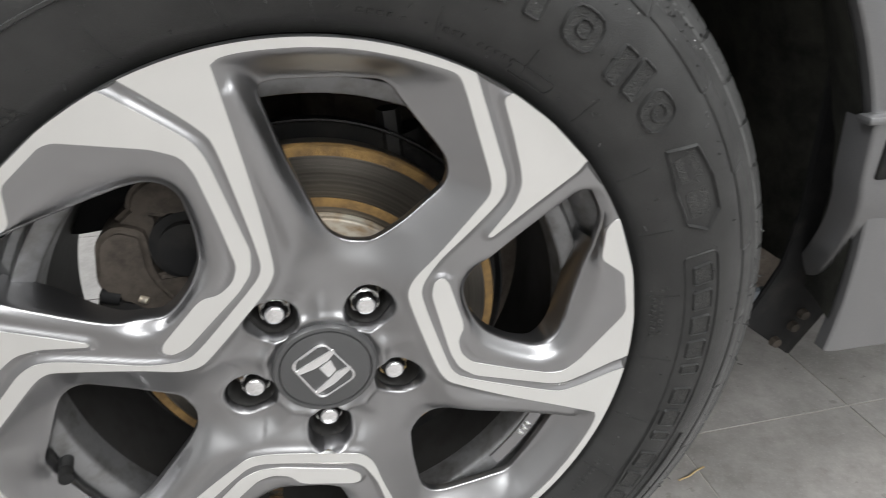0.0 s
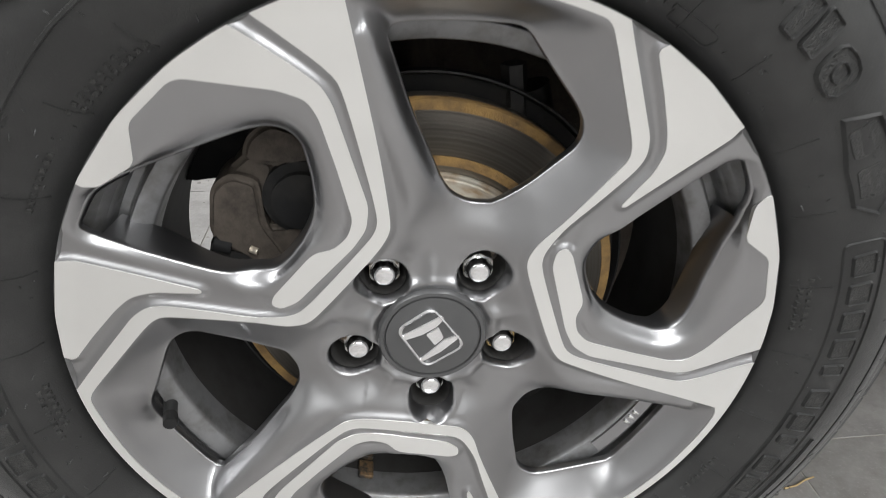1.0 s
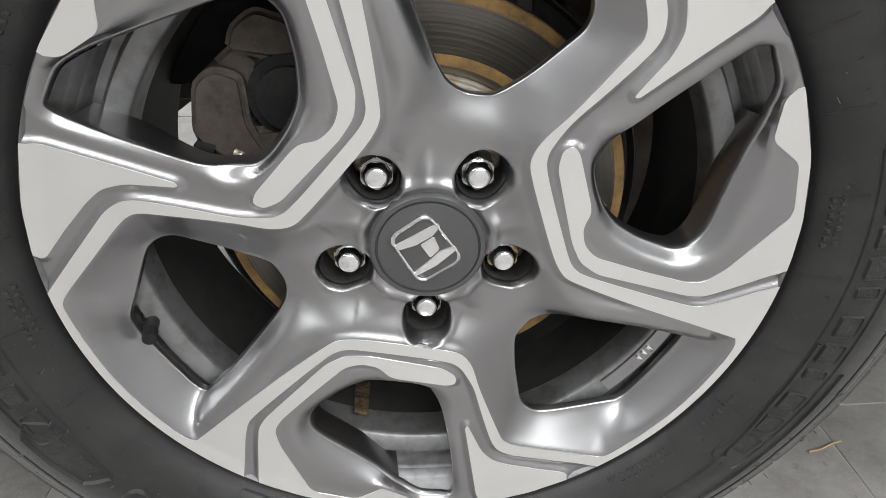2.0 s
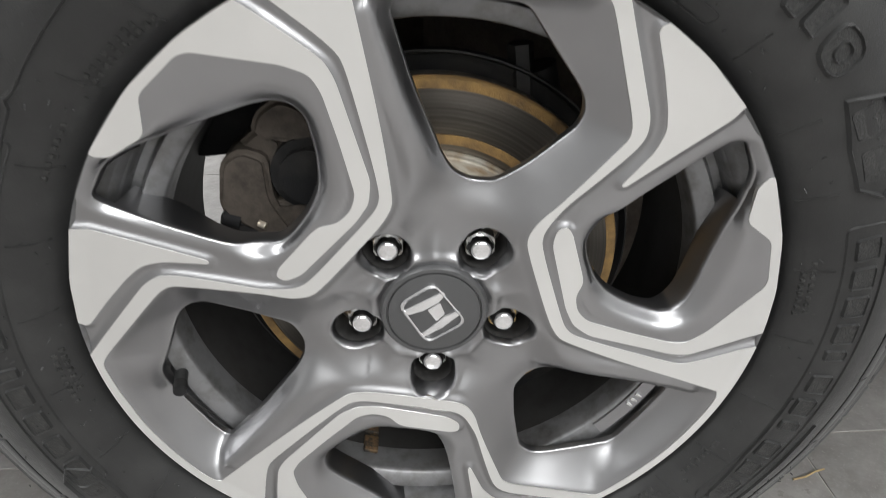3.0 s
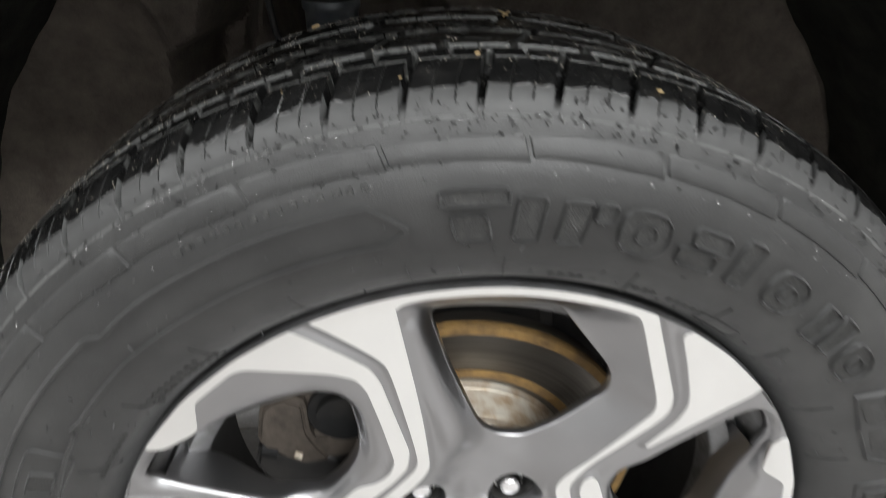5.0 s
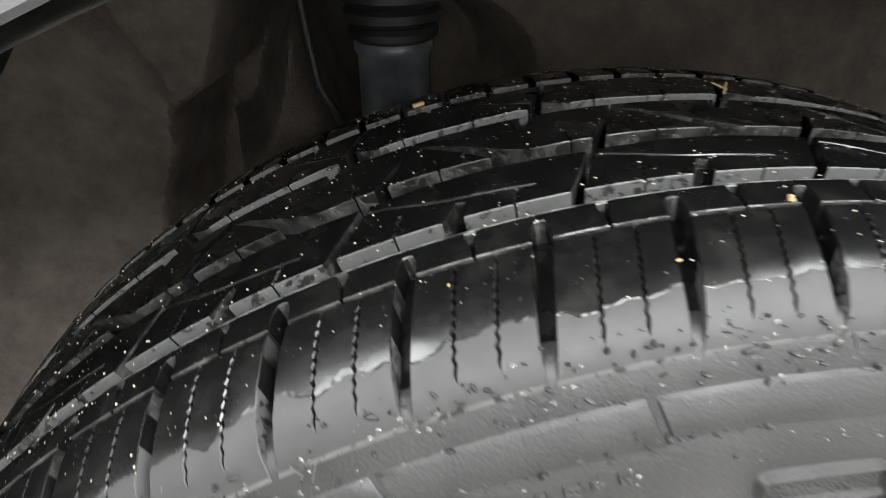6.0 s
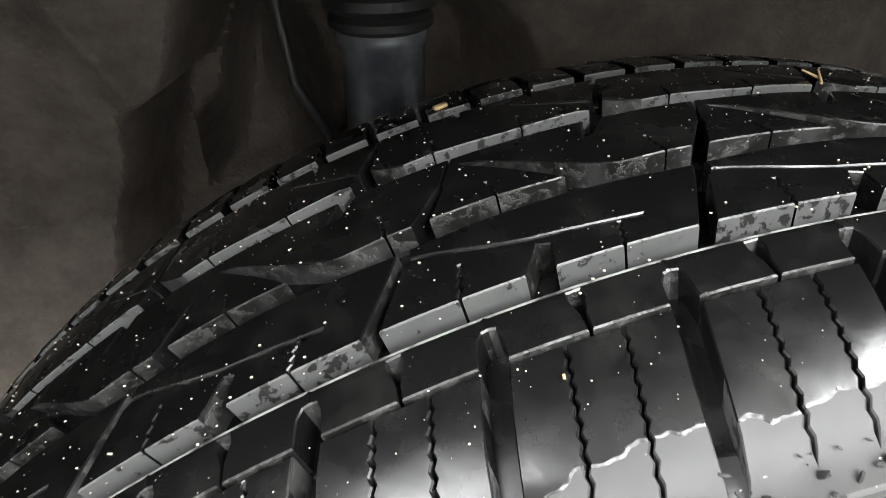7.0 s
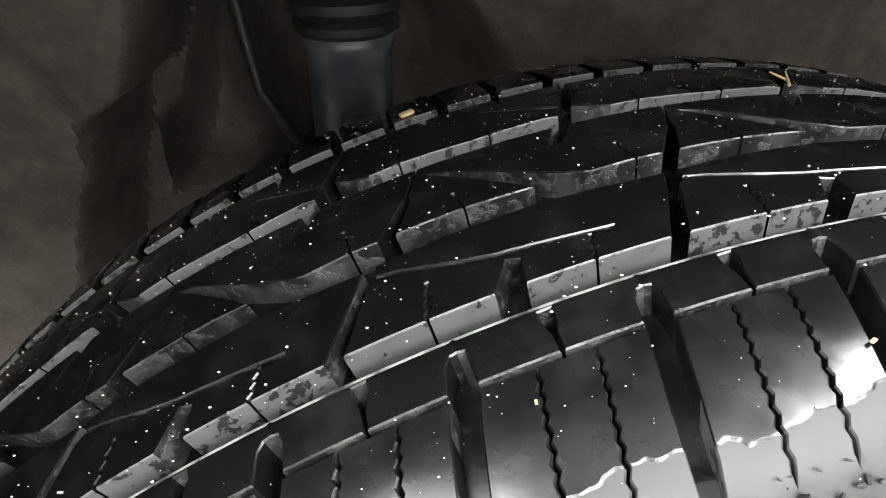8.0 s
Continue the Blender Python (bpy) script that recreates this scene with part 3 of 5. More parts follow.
    for k, (kind, _) in enumerate(solid):
        bm, _ = cut(~gone & (owner == k), flat_y - 0.0005)
        rim_edges = [e for e in bm.edges if e.is_boundary]
        out = bmesh.ops.extrude_edge_only(bm, edges=rim_edges)["geom"]
        for v in (v for v in out if isinstance(v, bmesh.types.BMVert)):
            v.co.y += 0.0035
        part(names[kind], bm, "machined", rim, "bright turned aluminium facing")
    # walls of the openings, rounded at their front edge
    for number, p in enumerate(holes):
        hooked_hole = number >= 3
        q = np.array(p)
        d = np.roll(q, -1, 0) - np.roll(q, 1, 0)
        w = np.stack([-d[:, 1], d[:, 0]], 1) / np.maximum(np.hypot(*d.T), 1e-9)[:, None]
        if (q[:, 0] * np.roll(q[:, 1], -1) - np.roll(q[:, 0], -1) * q[:, 1]).sum() < 0:
            w = -w
        y0 = sample(field, q)
        to_hook, to_other = np.full(len(q), 9.0), np.full(len(q), 9.0)
        for kind, other in solid:
            near = away(other, q)
            if kind == "hook":
                to_hook = np.minimum(to_hook, near)
            else:
                to_other = np.minimum(to_other, near)
        draft = smooth_step((to_other - to_hook + 0.006) / 0.012) if hooked_hole else np.zeros(len(q))
        for _ in range(6):
            draft = (np.roll(draft, 1) + 2 * draft + np.roll(draft, -1)) / 4
        rq = np.hypot(*q.T)
        deep = np.where(rq > 0.226, y0 + 0.0035, np.maximum(y0 + 0.0065, 0.022 + 0.014 * smooth_step((rq - 0.15) / 0.05)))
        bm = bmesh.new()
        rows = []
        for inset, lean, drop in ((-0.0004, 0.0, 0.0), (0.0003, 0.0002, 0.0004), (0.0008, 0.0006, 0.0014), (0.0010, 0.0012, 0.006), (0.0010, 0.0018, None)):
            s = q + w * (inset + lean * draft)[:, None]
            level = y0 + drop if drop is not None else np.where(hooked_hole, deep, np.maximum(y0 + 0.0050, 0.0232))
            rows.append([bm.verts.new((s[i, 0], level[i], s[i, 1])) for i in range(len(q))])
        for a, b in zip(rows, rows[1:]):
            for i in range(len(q)):
                j = (i + 1) % len(q)
                bm.faces.new((a[i], a[j], b[j], b[i]))
        bmesh.ops.recalc_face_normals(bm, faces=bm.faces)
        part("opening_wall", bm, "gunmetal", rim)


def build_rim():
    rim = part("alloy_wheel", revolve([(RIM, -0.0061), (RIM + 0.0004, -0.0045), (RIM + 0.0006, 0.001), (0.2440, 0.007), (0.2360, 0.014), (0.2300, 0.022), (0.2290, 0.050), (0.2120, 0.062), (0.2030, 0.062), (0.2036, 0.0400), (0.2042, 0.0366), (0.2054, 0.0354), (0.2160, 0.0300), (0.2172, 0.0302), (0.2182, 0.0320), (0.2200, 0.0385), (0.2215, 0.0395), (0.2268, 0.0385), (0.2277, 0.0370), (0.2283, 0.0262), (0.2294, 0.0236), (0.2372, 0.0120), (0.2435, 0.0020), (RIM - 0.0012, -0.0045)], 240, closed=True), "rim", car, "two-tone grey and machined alloy wheel with five nuts")
    part("barrel", revolve([(0.2120, 0.0622), (0.2080, 0.080), (0.2080, 0.150), (0.2290, 0.165), (0.2420, 0.186), (0.2440, 0.192), (0.2400, 0.194), (0.2260, 0.172), (0.2030, 0.156), (0.2010, 0.080), (0.2030, 0.0622)], 200, closed=True), "barrel", rim, "dull near-black barrel of the rim")
    build_face(rim)
    # a raised cast pad with three short marks inside the barrel
    part("cast_pad", revolve([(0.2155, 0.0302), (0.2150, 0.0290), (0.2068, 0.0332), (0.2062, 0.0352)], 24, start=-46, sweep=20), "gunmetal", rim, "raised pad cast inside the rim")
    for k in range(3):
        a = radians(-35.5 + 1.6 * k)
        bm = bmesh.new()
        box(bm, (-0.0011, -0.001, -0.004), (0.0011, 0.001, 0.004), 0.0004)
        ob = part("cast_mark", bm, "machined", rim)
        ob.matrix_local = Matrix.Translation((0.2110 * math.cos(a), 0.0306, 0.2120 * math.sin(a))) @ Matrix.Rotation(math.pi / 2 - a, 4, "Y")
    return rim


def build_nuts(rim):
    for k in range(5):
        a = radians(PHASE + 72 * k)
        c = Vector((NUT_R * math.cos(a), 0, NUT_R * math.sin(a)))
        hexed = bmesh.new()
        rod(hexed, c + Vector((0, 0.055, 0)), c + Vector((0, 0.0265, 0)), 0.0122, steps=6)
        bmesh.ops.bevel(hexed, geom=list(hexed.edges), offset=0.0009, segments=2, affect="EDGES")
        nut = part("lug_nut", hexed, "brass" if k == 4 else "steel", rim, "tarnished yellow hexagonal wheel nut with a chrome dome" if k == 4 else "steel hexagonal wheel nut with a chrome dome")
        dome = revolve([(0.0, 0.0182), (0.0050, 0.0184), (0.0066, 0.0188), (0.0076, 0.0198), (0.0086, 0.0220), (0.0091, 0.0240), (0.0094, 0.0262), (0.0104, 0.0268), (0.0104, 0.0280)], 32)
        bmesh.ops.translate(dome, verts=dome.verts, vec=c)
        part("nut_dome", dome, "chrome", rim)


def build_pocket_shade(rim):
    """A cup round each nut, long towards the rim, coloured dark for shade."""
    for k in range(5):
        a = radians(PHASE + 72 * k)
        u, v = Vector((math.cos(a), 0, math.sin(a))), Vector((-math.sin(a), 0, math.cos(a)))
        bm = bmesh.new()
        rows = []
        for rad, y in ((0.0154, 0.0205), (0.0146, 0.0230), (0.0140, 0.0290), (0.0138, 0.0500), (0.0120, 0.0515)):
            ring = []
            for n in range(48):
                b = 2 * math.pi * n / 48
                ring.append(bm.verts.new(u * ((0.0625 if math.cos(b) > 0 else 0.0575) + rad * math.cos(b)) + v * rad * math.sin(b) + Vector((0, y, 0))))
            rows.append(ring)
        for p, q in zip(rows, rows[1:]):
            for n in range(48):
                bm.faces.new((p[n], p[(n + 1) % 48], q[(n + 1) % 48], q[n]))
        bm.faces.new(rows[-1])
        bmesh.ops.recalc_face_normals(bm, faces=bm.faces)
        part("nut_pocket", bm, "barrel", rim, "dark cup painting the shade in a nut pocket")


def build_cap(rim):
    cap = part("centre_cap", revolve([(0.0, 0.0062), (0.012, 0.0063), (0.022, 0.0070), (0.0338, 0.0084), (0.0345, 0.0098), (0.0350, 0.0098), (0.0356, 0.0080), (0.0382, 0.0082), (0.0398, 0.0102), (0.0404, 0.0150), (0.0404, 0.0250)], 96), "cap", rim, "dark grey plastic centre cap with a chrome badge frame")
    # badge as plain shapes: a rounded frame and three bars
    outer = [(-27.2, 10.8), (-0.4, 29.2), (24.6, -7.6), (-6.2, -26.8)]
    o = round_corners(metres(outer), 0.0085, 6)
    i = round_corners([(x * 0.895, y * 0.895) for x, y in metres(outer)], 0.0074, 6)
    bm = bmesh.new()
    rows = []
    for pts, y in ((o, 0.0076), (o, 0.0055), ([((a[0] + b[0]) / 2, (a[1] + b[1]) / 2) for a, b in zip(o, i)], 0.0048), (i, 0.0055), (i, 0.0076)):
        rows.append([bm.verts.new((x, y, z)) for x, z in pts])
    for a, b in zip(rows, rows[1:]):
        for k in range(len(a)):
            j = (k + 1) % len(a)
            bm.faces.new((a[k], a[j], b[j], b[k]))
    bmesh.ops.recalc_face_normals(bm, faces=bm.faces)
    part("badge_frame", bm, "chrome", rim, "chrome badge frame")
    for pts in ([(-24.2, 5.0), (6.6, 22.0), (8.8, 18.8), (3.0, 11.6), (-8.5, 4.6), (-22.0, 0.4)], [(20.8, 0.6), (5.8, -12.6), (-9.8, -21.6), (-11.0, -18.0), (2.2, -6.6), (8.0, -0.6), (18.6, 3.6)], [(-5.4, 4.8), (4.2, 11.4), (8.2, 0.6), (1.4, -6.2)]):
        bm = extrude_polygon([(x * 0.95, y * 0.95) for x, y in metres(pts)], 0.0022, (0, 0.0052 if len(pts) > 4 else 0.0055, 0), ((1, 0, 0), (0, 0, 1)), 0.0006)
        part("badge_bar", bm, "chrome", rim)


def build_valve(rim):
    a = radians(198.6)
    u = Vector((math.cos(a), 0, math.sin(a)))
    bm = bmesh.new()
    rod(bm, u * 0.2195 + Vector((0, 0.046, 0)), u * 0.2165 + Vector((0, 0.036, 0)), 0.0108, 0.0066, 24)
    rod(bm, u * 0.2170 + Vector((0, 0.037, 0)), u * 0.2120 + Vector((0, 0.018, 0)), 0.0056, 0.0050, 24)
    stem = part("valve_stem", bm, "boot", rim, "black rubber tyre valve")
    bm = bmesh.new()
    rod(bm, u * 0.2122 + Vector((0, 0.019, 0)), u * 0.2092 + Vector((0, 0.008, 0)), 0.0056, 0.0052, 12)
    bmesh.ops.bevel(bm, geom=list(bm.edges), offset=0.0006, segments=2, affect="EDGES")
    part("valve_cap", bm, "plastic", rim)


def build_weight(rim):
    a = radians(-107.4)
    m = Matrix.Translation((0.1995 * math.cos(a), 0.060, 0.1995 * math.sin(a))) @ Matrix.Rotation(math.pi / 2 - a, 4, "Y")
    bm = bmesh.new()
    box(bm, (-0.0068, -0.009, -0.0025), (0.0068, 0.009, 0.0025), 0.0012, m)
    part("balance_weight", bm, "tarnish", rim, "rusty stick-on balance weight")
    bm = bmesh.new()
    box(bm, (-0.0068, -0.009, -0.0025), (0.0068, 0.009, 0.0025), 0.0012, m @ Matrix.Translation((0, 0.022, 0)))
    part("balance_weight", bm, "tarnish", rim, "rusty stick-on balance weight")


# profile of the tyre's outside, radius and y
SIDE = [(0.2465, 0.0100), (0.2495, 0.0060), (0.2525, -0.0040), (0.2580, -0.0125), (0.2700, -0.0205), (0.2850, -0.0258), (0.2985, -0.0275), (0.3134, -0.0262), (0.3250, -0.0228), (0.3333, -0.0184), (0.3440, -0.0140)]
CROWN = [(-0.0140, 0.3440), (-0.0112, 0.3505), (-0.0080, 0.3555), (-0.0030, 0.3590), (0.0030, 0.3620), (0.0125, 0.3655), (0.0215, 0.3675), (0.0340, 0.3690), (0.0600, 0.3697), (0.1300, 0.3697), (0.1540, 0.3682), (0.1750, 0.3640), (0.1900, 0.3570), (0.2010, 0.3450)]
BACK = [(0.3330, 0.2090), (0.3100, 0.2160), (0.2800, 0.2120), (0.2560, 0.1950), (0.2440, 0.1800)]


def crown(y):
    return float(np.interp(y, [a for a, _ in CROWN], [b for _, b in CROWN]))


def side_y(r):
    return float(np.interp(r, [a for a, _ in SIDE], [b for _, b in SIDE]))


def carcass_profile():
    rows = []
    rs = np.concatenate([np.linspace(0.2465, 0.285, 14), np.linspace(0.288, 0.3440, 24)])
    # a soft curve through the sidewall
    ys = np.array([side_y(r) for r in rs])
    for _ in range(2):
        ys[1:-1] = (ys[:-2] + 2 * ys[1:-1] + ys[2:]) / 4
    for r, y in zip(rs, ys):
        rows.append((float(r), float(y)))
    for y in np.concatenate([np.arange(-0.0130, 0.006, 0.0019), np.arange(0.008, 0.2005, 0.004)]):
        deep = 0.0078 * float(smooth_step((y + 0.0155) / 0.018)) * float(smooth_step((0.202 - y) / 0.016))
        rows.append((crown(y) - deep, float(y)))
    return rows + [(0.345, 0.201)] + BACK


def wheel_point(a, r, y):
    return Vector((r * math.cos(radians(a)), y, r * math.sin(radians(a))))


def tread_mesh(name, outline, material="tread", floor=0.0082, chamfer=0.0003, muddy="mud", worn=9.0, clean=-9.0):
    """A block of the tread: an outline of (degrees, y), wrapped on the crown, with walls down to the grooves.
    muddy: what covers the walls towards the outer side. worn: edges past this y are broad and pale. clean: walls nearer than this y bear no mud."""
    from mathutils.geometry import delaunay_2d_cdt
    k = 0.368 * math.pi / 180
    flat = [(a * k, y) for a, y in outline]
    area2 = sum(p[0] * q[1] - q[0] * p[1] for p, q in zip(flat, flat[1:] + flat[:1]))
    if area2 < 0:
        flat = flat[::-1]
    flat = densify(flat, 0.0065)
    n = len(flat)
    ins = []
    for i in range(n):
        p, q, r = Vector(flat[i - 1]), Vector(flat[i]), Vector(flat[(i + 1) % n])
        d0, d1 = (q - p).normalized(), (r - q).normalized()
        w = Vector((-d0.y, d0.x)) + Vector((-d1.y, d1.x))
        w = w / max(w.length_squared / 2, 0.35)
        ins.append(tuple(q + w * (0.0011 if q.y > worn else chamfer)))
    xs, ys = [p[0] for p in flat], [p[1] for p in flat]
    inner = []
    for x in np.arange(min(xs) + 0.003, max(xs), 0.0065):
        for y in np.arange(min(ys) + 0.003, max(ys), 0.0065):
            inner.append((x, y))
    if inner:
        p = np.array(inner)
        p = p[inside(ins, p) & (away(ins, p) > 0.0012)]
        inner = [tuple(q) for q in p]
    co, _, tris, _, _, _ = delaunay_2d_cdt([Vector(p) for p in ins + inner], [(i, (i + 1) % n) for i in range(n)], [], 1, 1e-7)
    bm = bmesh.new()

    def up(p, drop):
        return bm.verts.new(wheel_point(p[0] / k, crown(p[1]) - drop, p[1]))

    tops = [up(p, 0.0) for p in co]
    for f in tris:
        try:
            bm.faces.new([tops[i] for i in f])
        except ValueError:
            pass
    ring = tops[:n]
    for drop in (0.0004, None):
        nxt = []
        for p in flat:
            d = drop
            if d is None:
                d = floor * float(smooth_step((p[1] + 0.0155) / 0.018)) * float(smooth_step((0.202 - p[1]) / 0.016)) + 0.0006
            nxt.append(up(p, d))
        for i in range(n):
            j = (i + 1) % n
            f = bm.faces.new((ring[i], ring[j], nxt[j], nxt[i]))
            along, span = flat[j][0] - flat[i][0], math.dist(flat[i], flat[j])
            mid = (flat[i][1] + flat[j][1]) / 2
            if drop is not None and min(flat[i][1], flat[j][1]) > worn:
                f.material_index = 3
            elif mid < clean:
                f.material_index = 2 if along > 0.9 * span else 0
            # the bevel takes the mud's pale colour too, painting a bright edge highlight
            elif along > 0.9 * span and mid - min(ys) < 0.0065:
                f.material_index = 1
            elif drop is None and along > (0.25 if mid < 0.066 else 0.7) * span:
                f.material_index = 2
            elif drop is None and mid < 0.010 and span > 0.0036:
                f.material_index = 1
        ring = nxt
    bmesh.ops.recalc_face_normals(bm, faces=bm.faces)
    me = bpy.data.meshes.new(name)
    bm.to_mesh(me)
    bm.free()
    me.materials.append(MAT[material])
    for key in (muddy, "grime", "residue"):
        me.materials.append(MAT[key])
    for p in me.polygons:
        p.use_smooth = True
    me.set_sharp_from_angle(angle=radians(30))
    return me


def zigzag(a0, y0, a1, y1, n=9, amp=0.085):
    return [(a0 + (a1 - a0) * k / n + (amp if k % 2 else -amp) * (0 < k < n), y0 + (y1 - y0) * k / n) for k in range(n + 1)]


def lateral(y):
    """How far the cross grooves of the outer shoulder bend, in degrees."""
    return float(np.interp(y, [-0.0130, -0.0095, 0.0, 0.0100, 0.0218, 0.0305], [1.35, 1.15, 0.80, 0.42, -0.10, -0.32]))


def build_tread(tyre):
    q = 12.0

    def sipe(a, y0, y1, lean=0.5, wide=0.05, swing=0.07):
        """A thin wavy cut into a rib's edge at y0, up to y1; walked towards larger angles."""
        run = zigzag(a, y0, a + lean, y1, 7, swing)
        return [(p[0] - wide, p[1]) for p in run] + [(p[0] + wide, p[1]) for p in run[::-1]]

    # outer shoulder: cross grooves six degrees apart, two wavy slits in each block
    ys = [0.0208, 0.0147, 0.006, -0.003, -0.0085, -0.0122]
    half = [0.45, 0.44, 0.42, 0.38, 0.30, 0.16]
    left = [(6 - g + lateral(y), y) for y, g in zip(ys, half)]
    right = [(g + lateral(y), y) for y, g in zip(ys, half)]
    w = 0.055

    def slit(a):
        down = zigzag(a, 0.0208, a + 1.12, -0.0072, 19, 0.05)
        return [(p[0] - w, p[1]) for p in down] + [(a + 1.16, -0.0088)] + [(p[0] + w, p[1]) for p in down[::-1]]

    mesh = tread_mesh("shoulder_block", right[::-1] + slit(1.95) + slit(3.75) + left)
    for k in range(60):
        part("shoulder_block", mesh, "tread", tyre, turn=101.0 + 6 * k)
    # narrow rib beside it: the cross grooves end in it, and a funnel-shaped cut stands between them
    low, high = 0.0221, 0.0344
    outline = [(-0.047 - 0.32, high), (6.047 - 0.32, high), (6.047 - 0.32, 0.0306), (6 - 0.24 - 0.32, 0.0302), (6 - 0.40 - 0.25, 0.0282), (6 - 0.46 - 0.10, low), (2.92, low), (2.90, 0.0265), (3.02, 0.0305), (2.98, 0.0326), (2.52, 0.0328), (2.48, 0.0308), (2.74, 0.0265), (2.80, low), (0.46 - 0.10, low), (0.40 - 0.25, 0.0282), (0.24 - 0.32, 0.0302), (-0.047 - 0.32, 0.0306)]
    mesh = tread_mesh("narrow_rib_block", outline, worn=high - 0.0002, clean=high - 0.002)
    for k in range(60):
        part("narrow_rib_block", mesh, "tread", tyre, turn=101.0 + 6 * k)
    # second rib: a slanting slot runs out of each cross cut, a wedge-shaped notch and two slits open to the wide groove
    near, far = 0.0418, 0.0670
    slot = [(-2.05, 0.0632), (-2.8, 0.0620), (-4.8, 0.0571), (-6.2, 0.0546), (-8.8, 0.0525), (-10.4, 0.0514)]
    outline = [(-0.34, near)] + sipe(-3.25, near, 0.0535, -0.4)[::-1] + [(-5.55, near), (-6.42, 0.0512), (-6.86, 0.0500), (-6.62, near)] + sipe(-9.05, near, 0.0506, -0.4)[::-1]
    outline += [(0.32 - q, near), (-1.20 - q, 0.0605), (-1.62 - q, far - 0.0004), (-8.5, far + 0.0014), (-5.2, far + 0.0012), (-2.12, far)]
    outline += slot + [(a, y - 0.0010) for a, y in slot[::-1]] + [(-1.68, 0.0605)]
    mesh = tread_mesh("second_rib_block", outline)
    for k in range(30):
        part("second_rib_block", mesh, "tread", tyre, turn=110.4 + q * k)
    # middle rib: pointed lobes beside a curved slit, a short cut from either side
    edge = 0.1062
    outline = [(-0.38, 0.0770)] + sipe(-3.25, 0.0772, 0.0860, 0.1, 0.045, 0.05)[::-1] + [(-6.1, 0.0764), (-5.5, 0.0812), (-4.5, 0.0884), (-3.3, 0.0962), (-2.62, 0.1003), (-2.55, 0.1011), (-3.4, 0.0990), (-4.6, 0.0932), (-5.7, 0.0875), (-7.0, 0.0815), (-8.2, 0.0769), (-8.5, 0.0763)]
    outline += sipe(-10.5, 0.0770, 0.0880, 0.1, 0.045, 0.05)[::-1] + [(-11.62, 0.0768), (-13.05, 0.0905), (-13.30, 0.0926), (-14.16, edge), (-9.64, edge), (-8.58, 0.0962), (-7.96, 0.0955), (-8.72, edge), (-2.26, edge), (-1.38, 0.0926), (-1.36, 0.0900)]
    mesh = tread_mesh("middle_rib_block", outline, muddy="grime")
    for k in range(30):
        part("middle_rib_block", mesh, "tread", tyre, turn=107.55 + q * k)
    # fourth rib, cut through once a block
    outline = [(-0.1, 0.1194), (-0.8, 0.1160), (-1.7, 0.1132)] + sipe(-3.2, 0.1138, 0.1230, -0.2, 0.045, 0.05)[::-1] + [(-6.9, 0.1124)] + sipe(-7.6, 0.1128, 0.1220, -0.2, 0.045, 0.05)[::-1] + [(-10.4, 0.1138), (-11.0, 0.1128), (-11.40, 0.1188)]
    outline += [(-9.2, 0.1262), (-7.9, 0.1317), (-7.96, 0.1326), (-9.3, 0.1273), (-11.5, 0.1203), (-12.5, 0.1330), (-12.85, 0.1396), (-9.4, 0.1396), (-9.3, 0.1355), (-9.2, 0.1355), (-9.1, 0.1396), (-5.4, 0.1396), (-5.3, 0.1355), (-5.2, 0.1355), (-5.1, 0.1396), (-1.05, 0.1396), (-0.75, 0.1330)]
    mesh = tread_mesh("fourth_rib_block", outline)
    for k in range(30):
        part("fourth_rib_block", mesh, "tread", tyre, turn=109.1 + q * k)
    # inner shoulder
    p = 3.0
    mesh = tread_mesh("inner_block", [(0.30, 0.1464), (p - 0.30, 0.1464), (p - 0.36, 0.1700), (p - 0.36, 0.1960), (0.06, 0.1960), (0.10, 0.1700)])
    for k in range(120):
        part("inner_block", mesh, "tread", tyre, turn=0.54 + p * k)


def side_prism(pts, lift, base=0.0009):
    """A low relief on the sidewall from an outline of (degrees, radius)."""
    bm = bmesh.new()
    n = len(pts)
    low = [bm.verts.new(wheel_point(a, r, side_y(r) + base)) for a, r in pts]
    ca, cr = sum(p[0] for p in pts) / n, sum(p[1] for p in pts) / n
    top = []
    for a, r in pts:
        s = 1 - 0.0006 / max(0.002, math.hypot((a - ca) * 0.0052, r - cr))
        a2, r2 = ca + (a - ca) * s, cr + (r - cr) * s
        top.append(bm.verts.new(wheel_point(a2, r2, side_y(r2) - lift)))
    bm.faces.new(top)
    for i in range(n):
        j = (i + 1) % n
        bm.faces.new((low[i], low[j], top[j], top[i]))
    bmesh.ops.recalc_face_normals(bm, faces=bm.faces)
    return bm


def side_frame(pts, width, lift):
    """A raised line that follows a closed outline of (degrees, radius) on the sidewall."""
    k = 0.3 * math.pi / 180
    flat = [Vector((a * k, r)) for a, r in pts]
    n = len(flat)
    bm = bmesh.new()
    rows = [[], [], []]
    for i in range(n):
        p, q, r = flat[i - 1], flat[i], flat[(i + 1) % n]
        d = ((q - p).normalized() + (r - q).normalized()).normalized()
        w = Vector((-d.y, d.x))
        for row, o, h in zip(rows, (-width, 0, width), (-0.0006, lift, -0.0006)):
            s = q + w * o
            row.append(bm.verts.new(wheel_point(s.x / k, s.y, side_y(s.y) - h)))
    for a, b in zip(rows, rows[1:]):
        for i in range(n):
            j = (i + 1) % n
            bm.faces.new((a[i], a[j], b[j], b[i]))
    bmesh.ops.recalc_face_normals(bm, faces=bm.faces)
    return bm


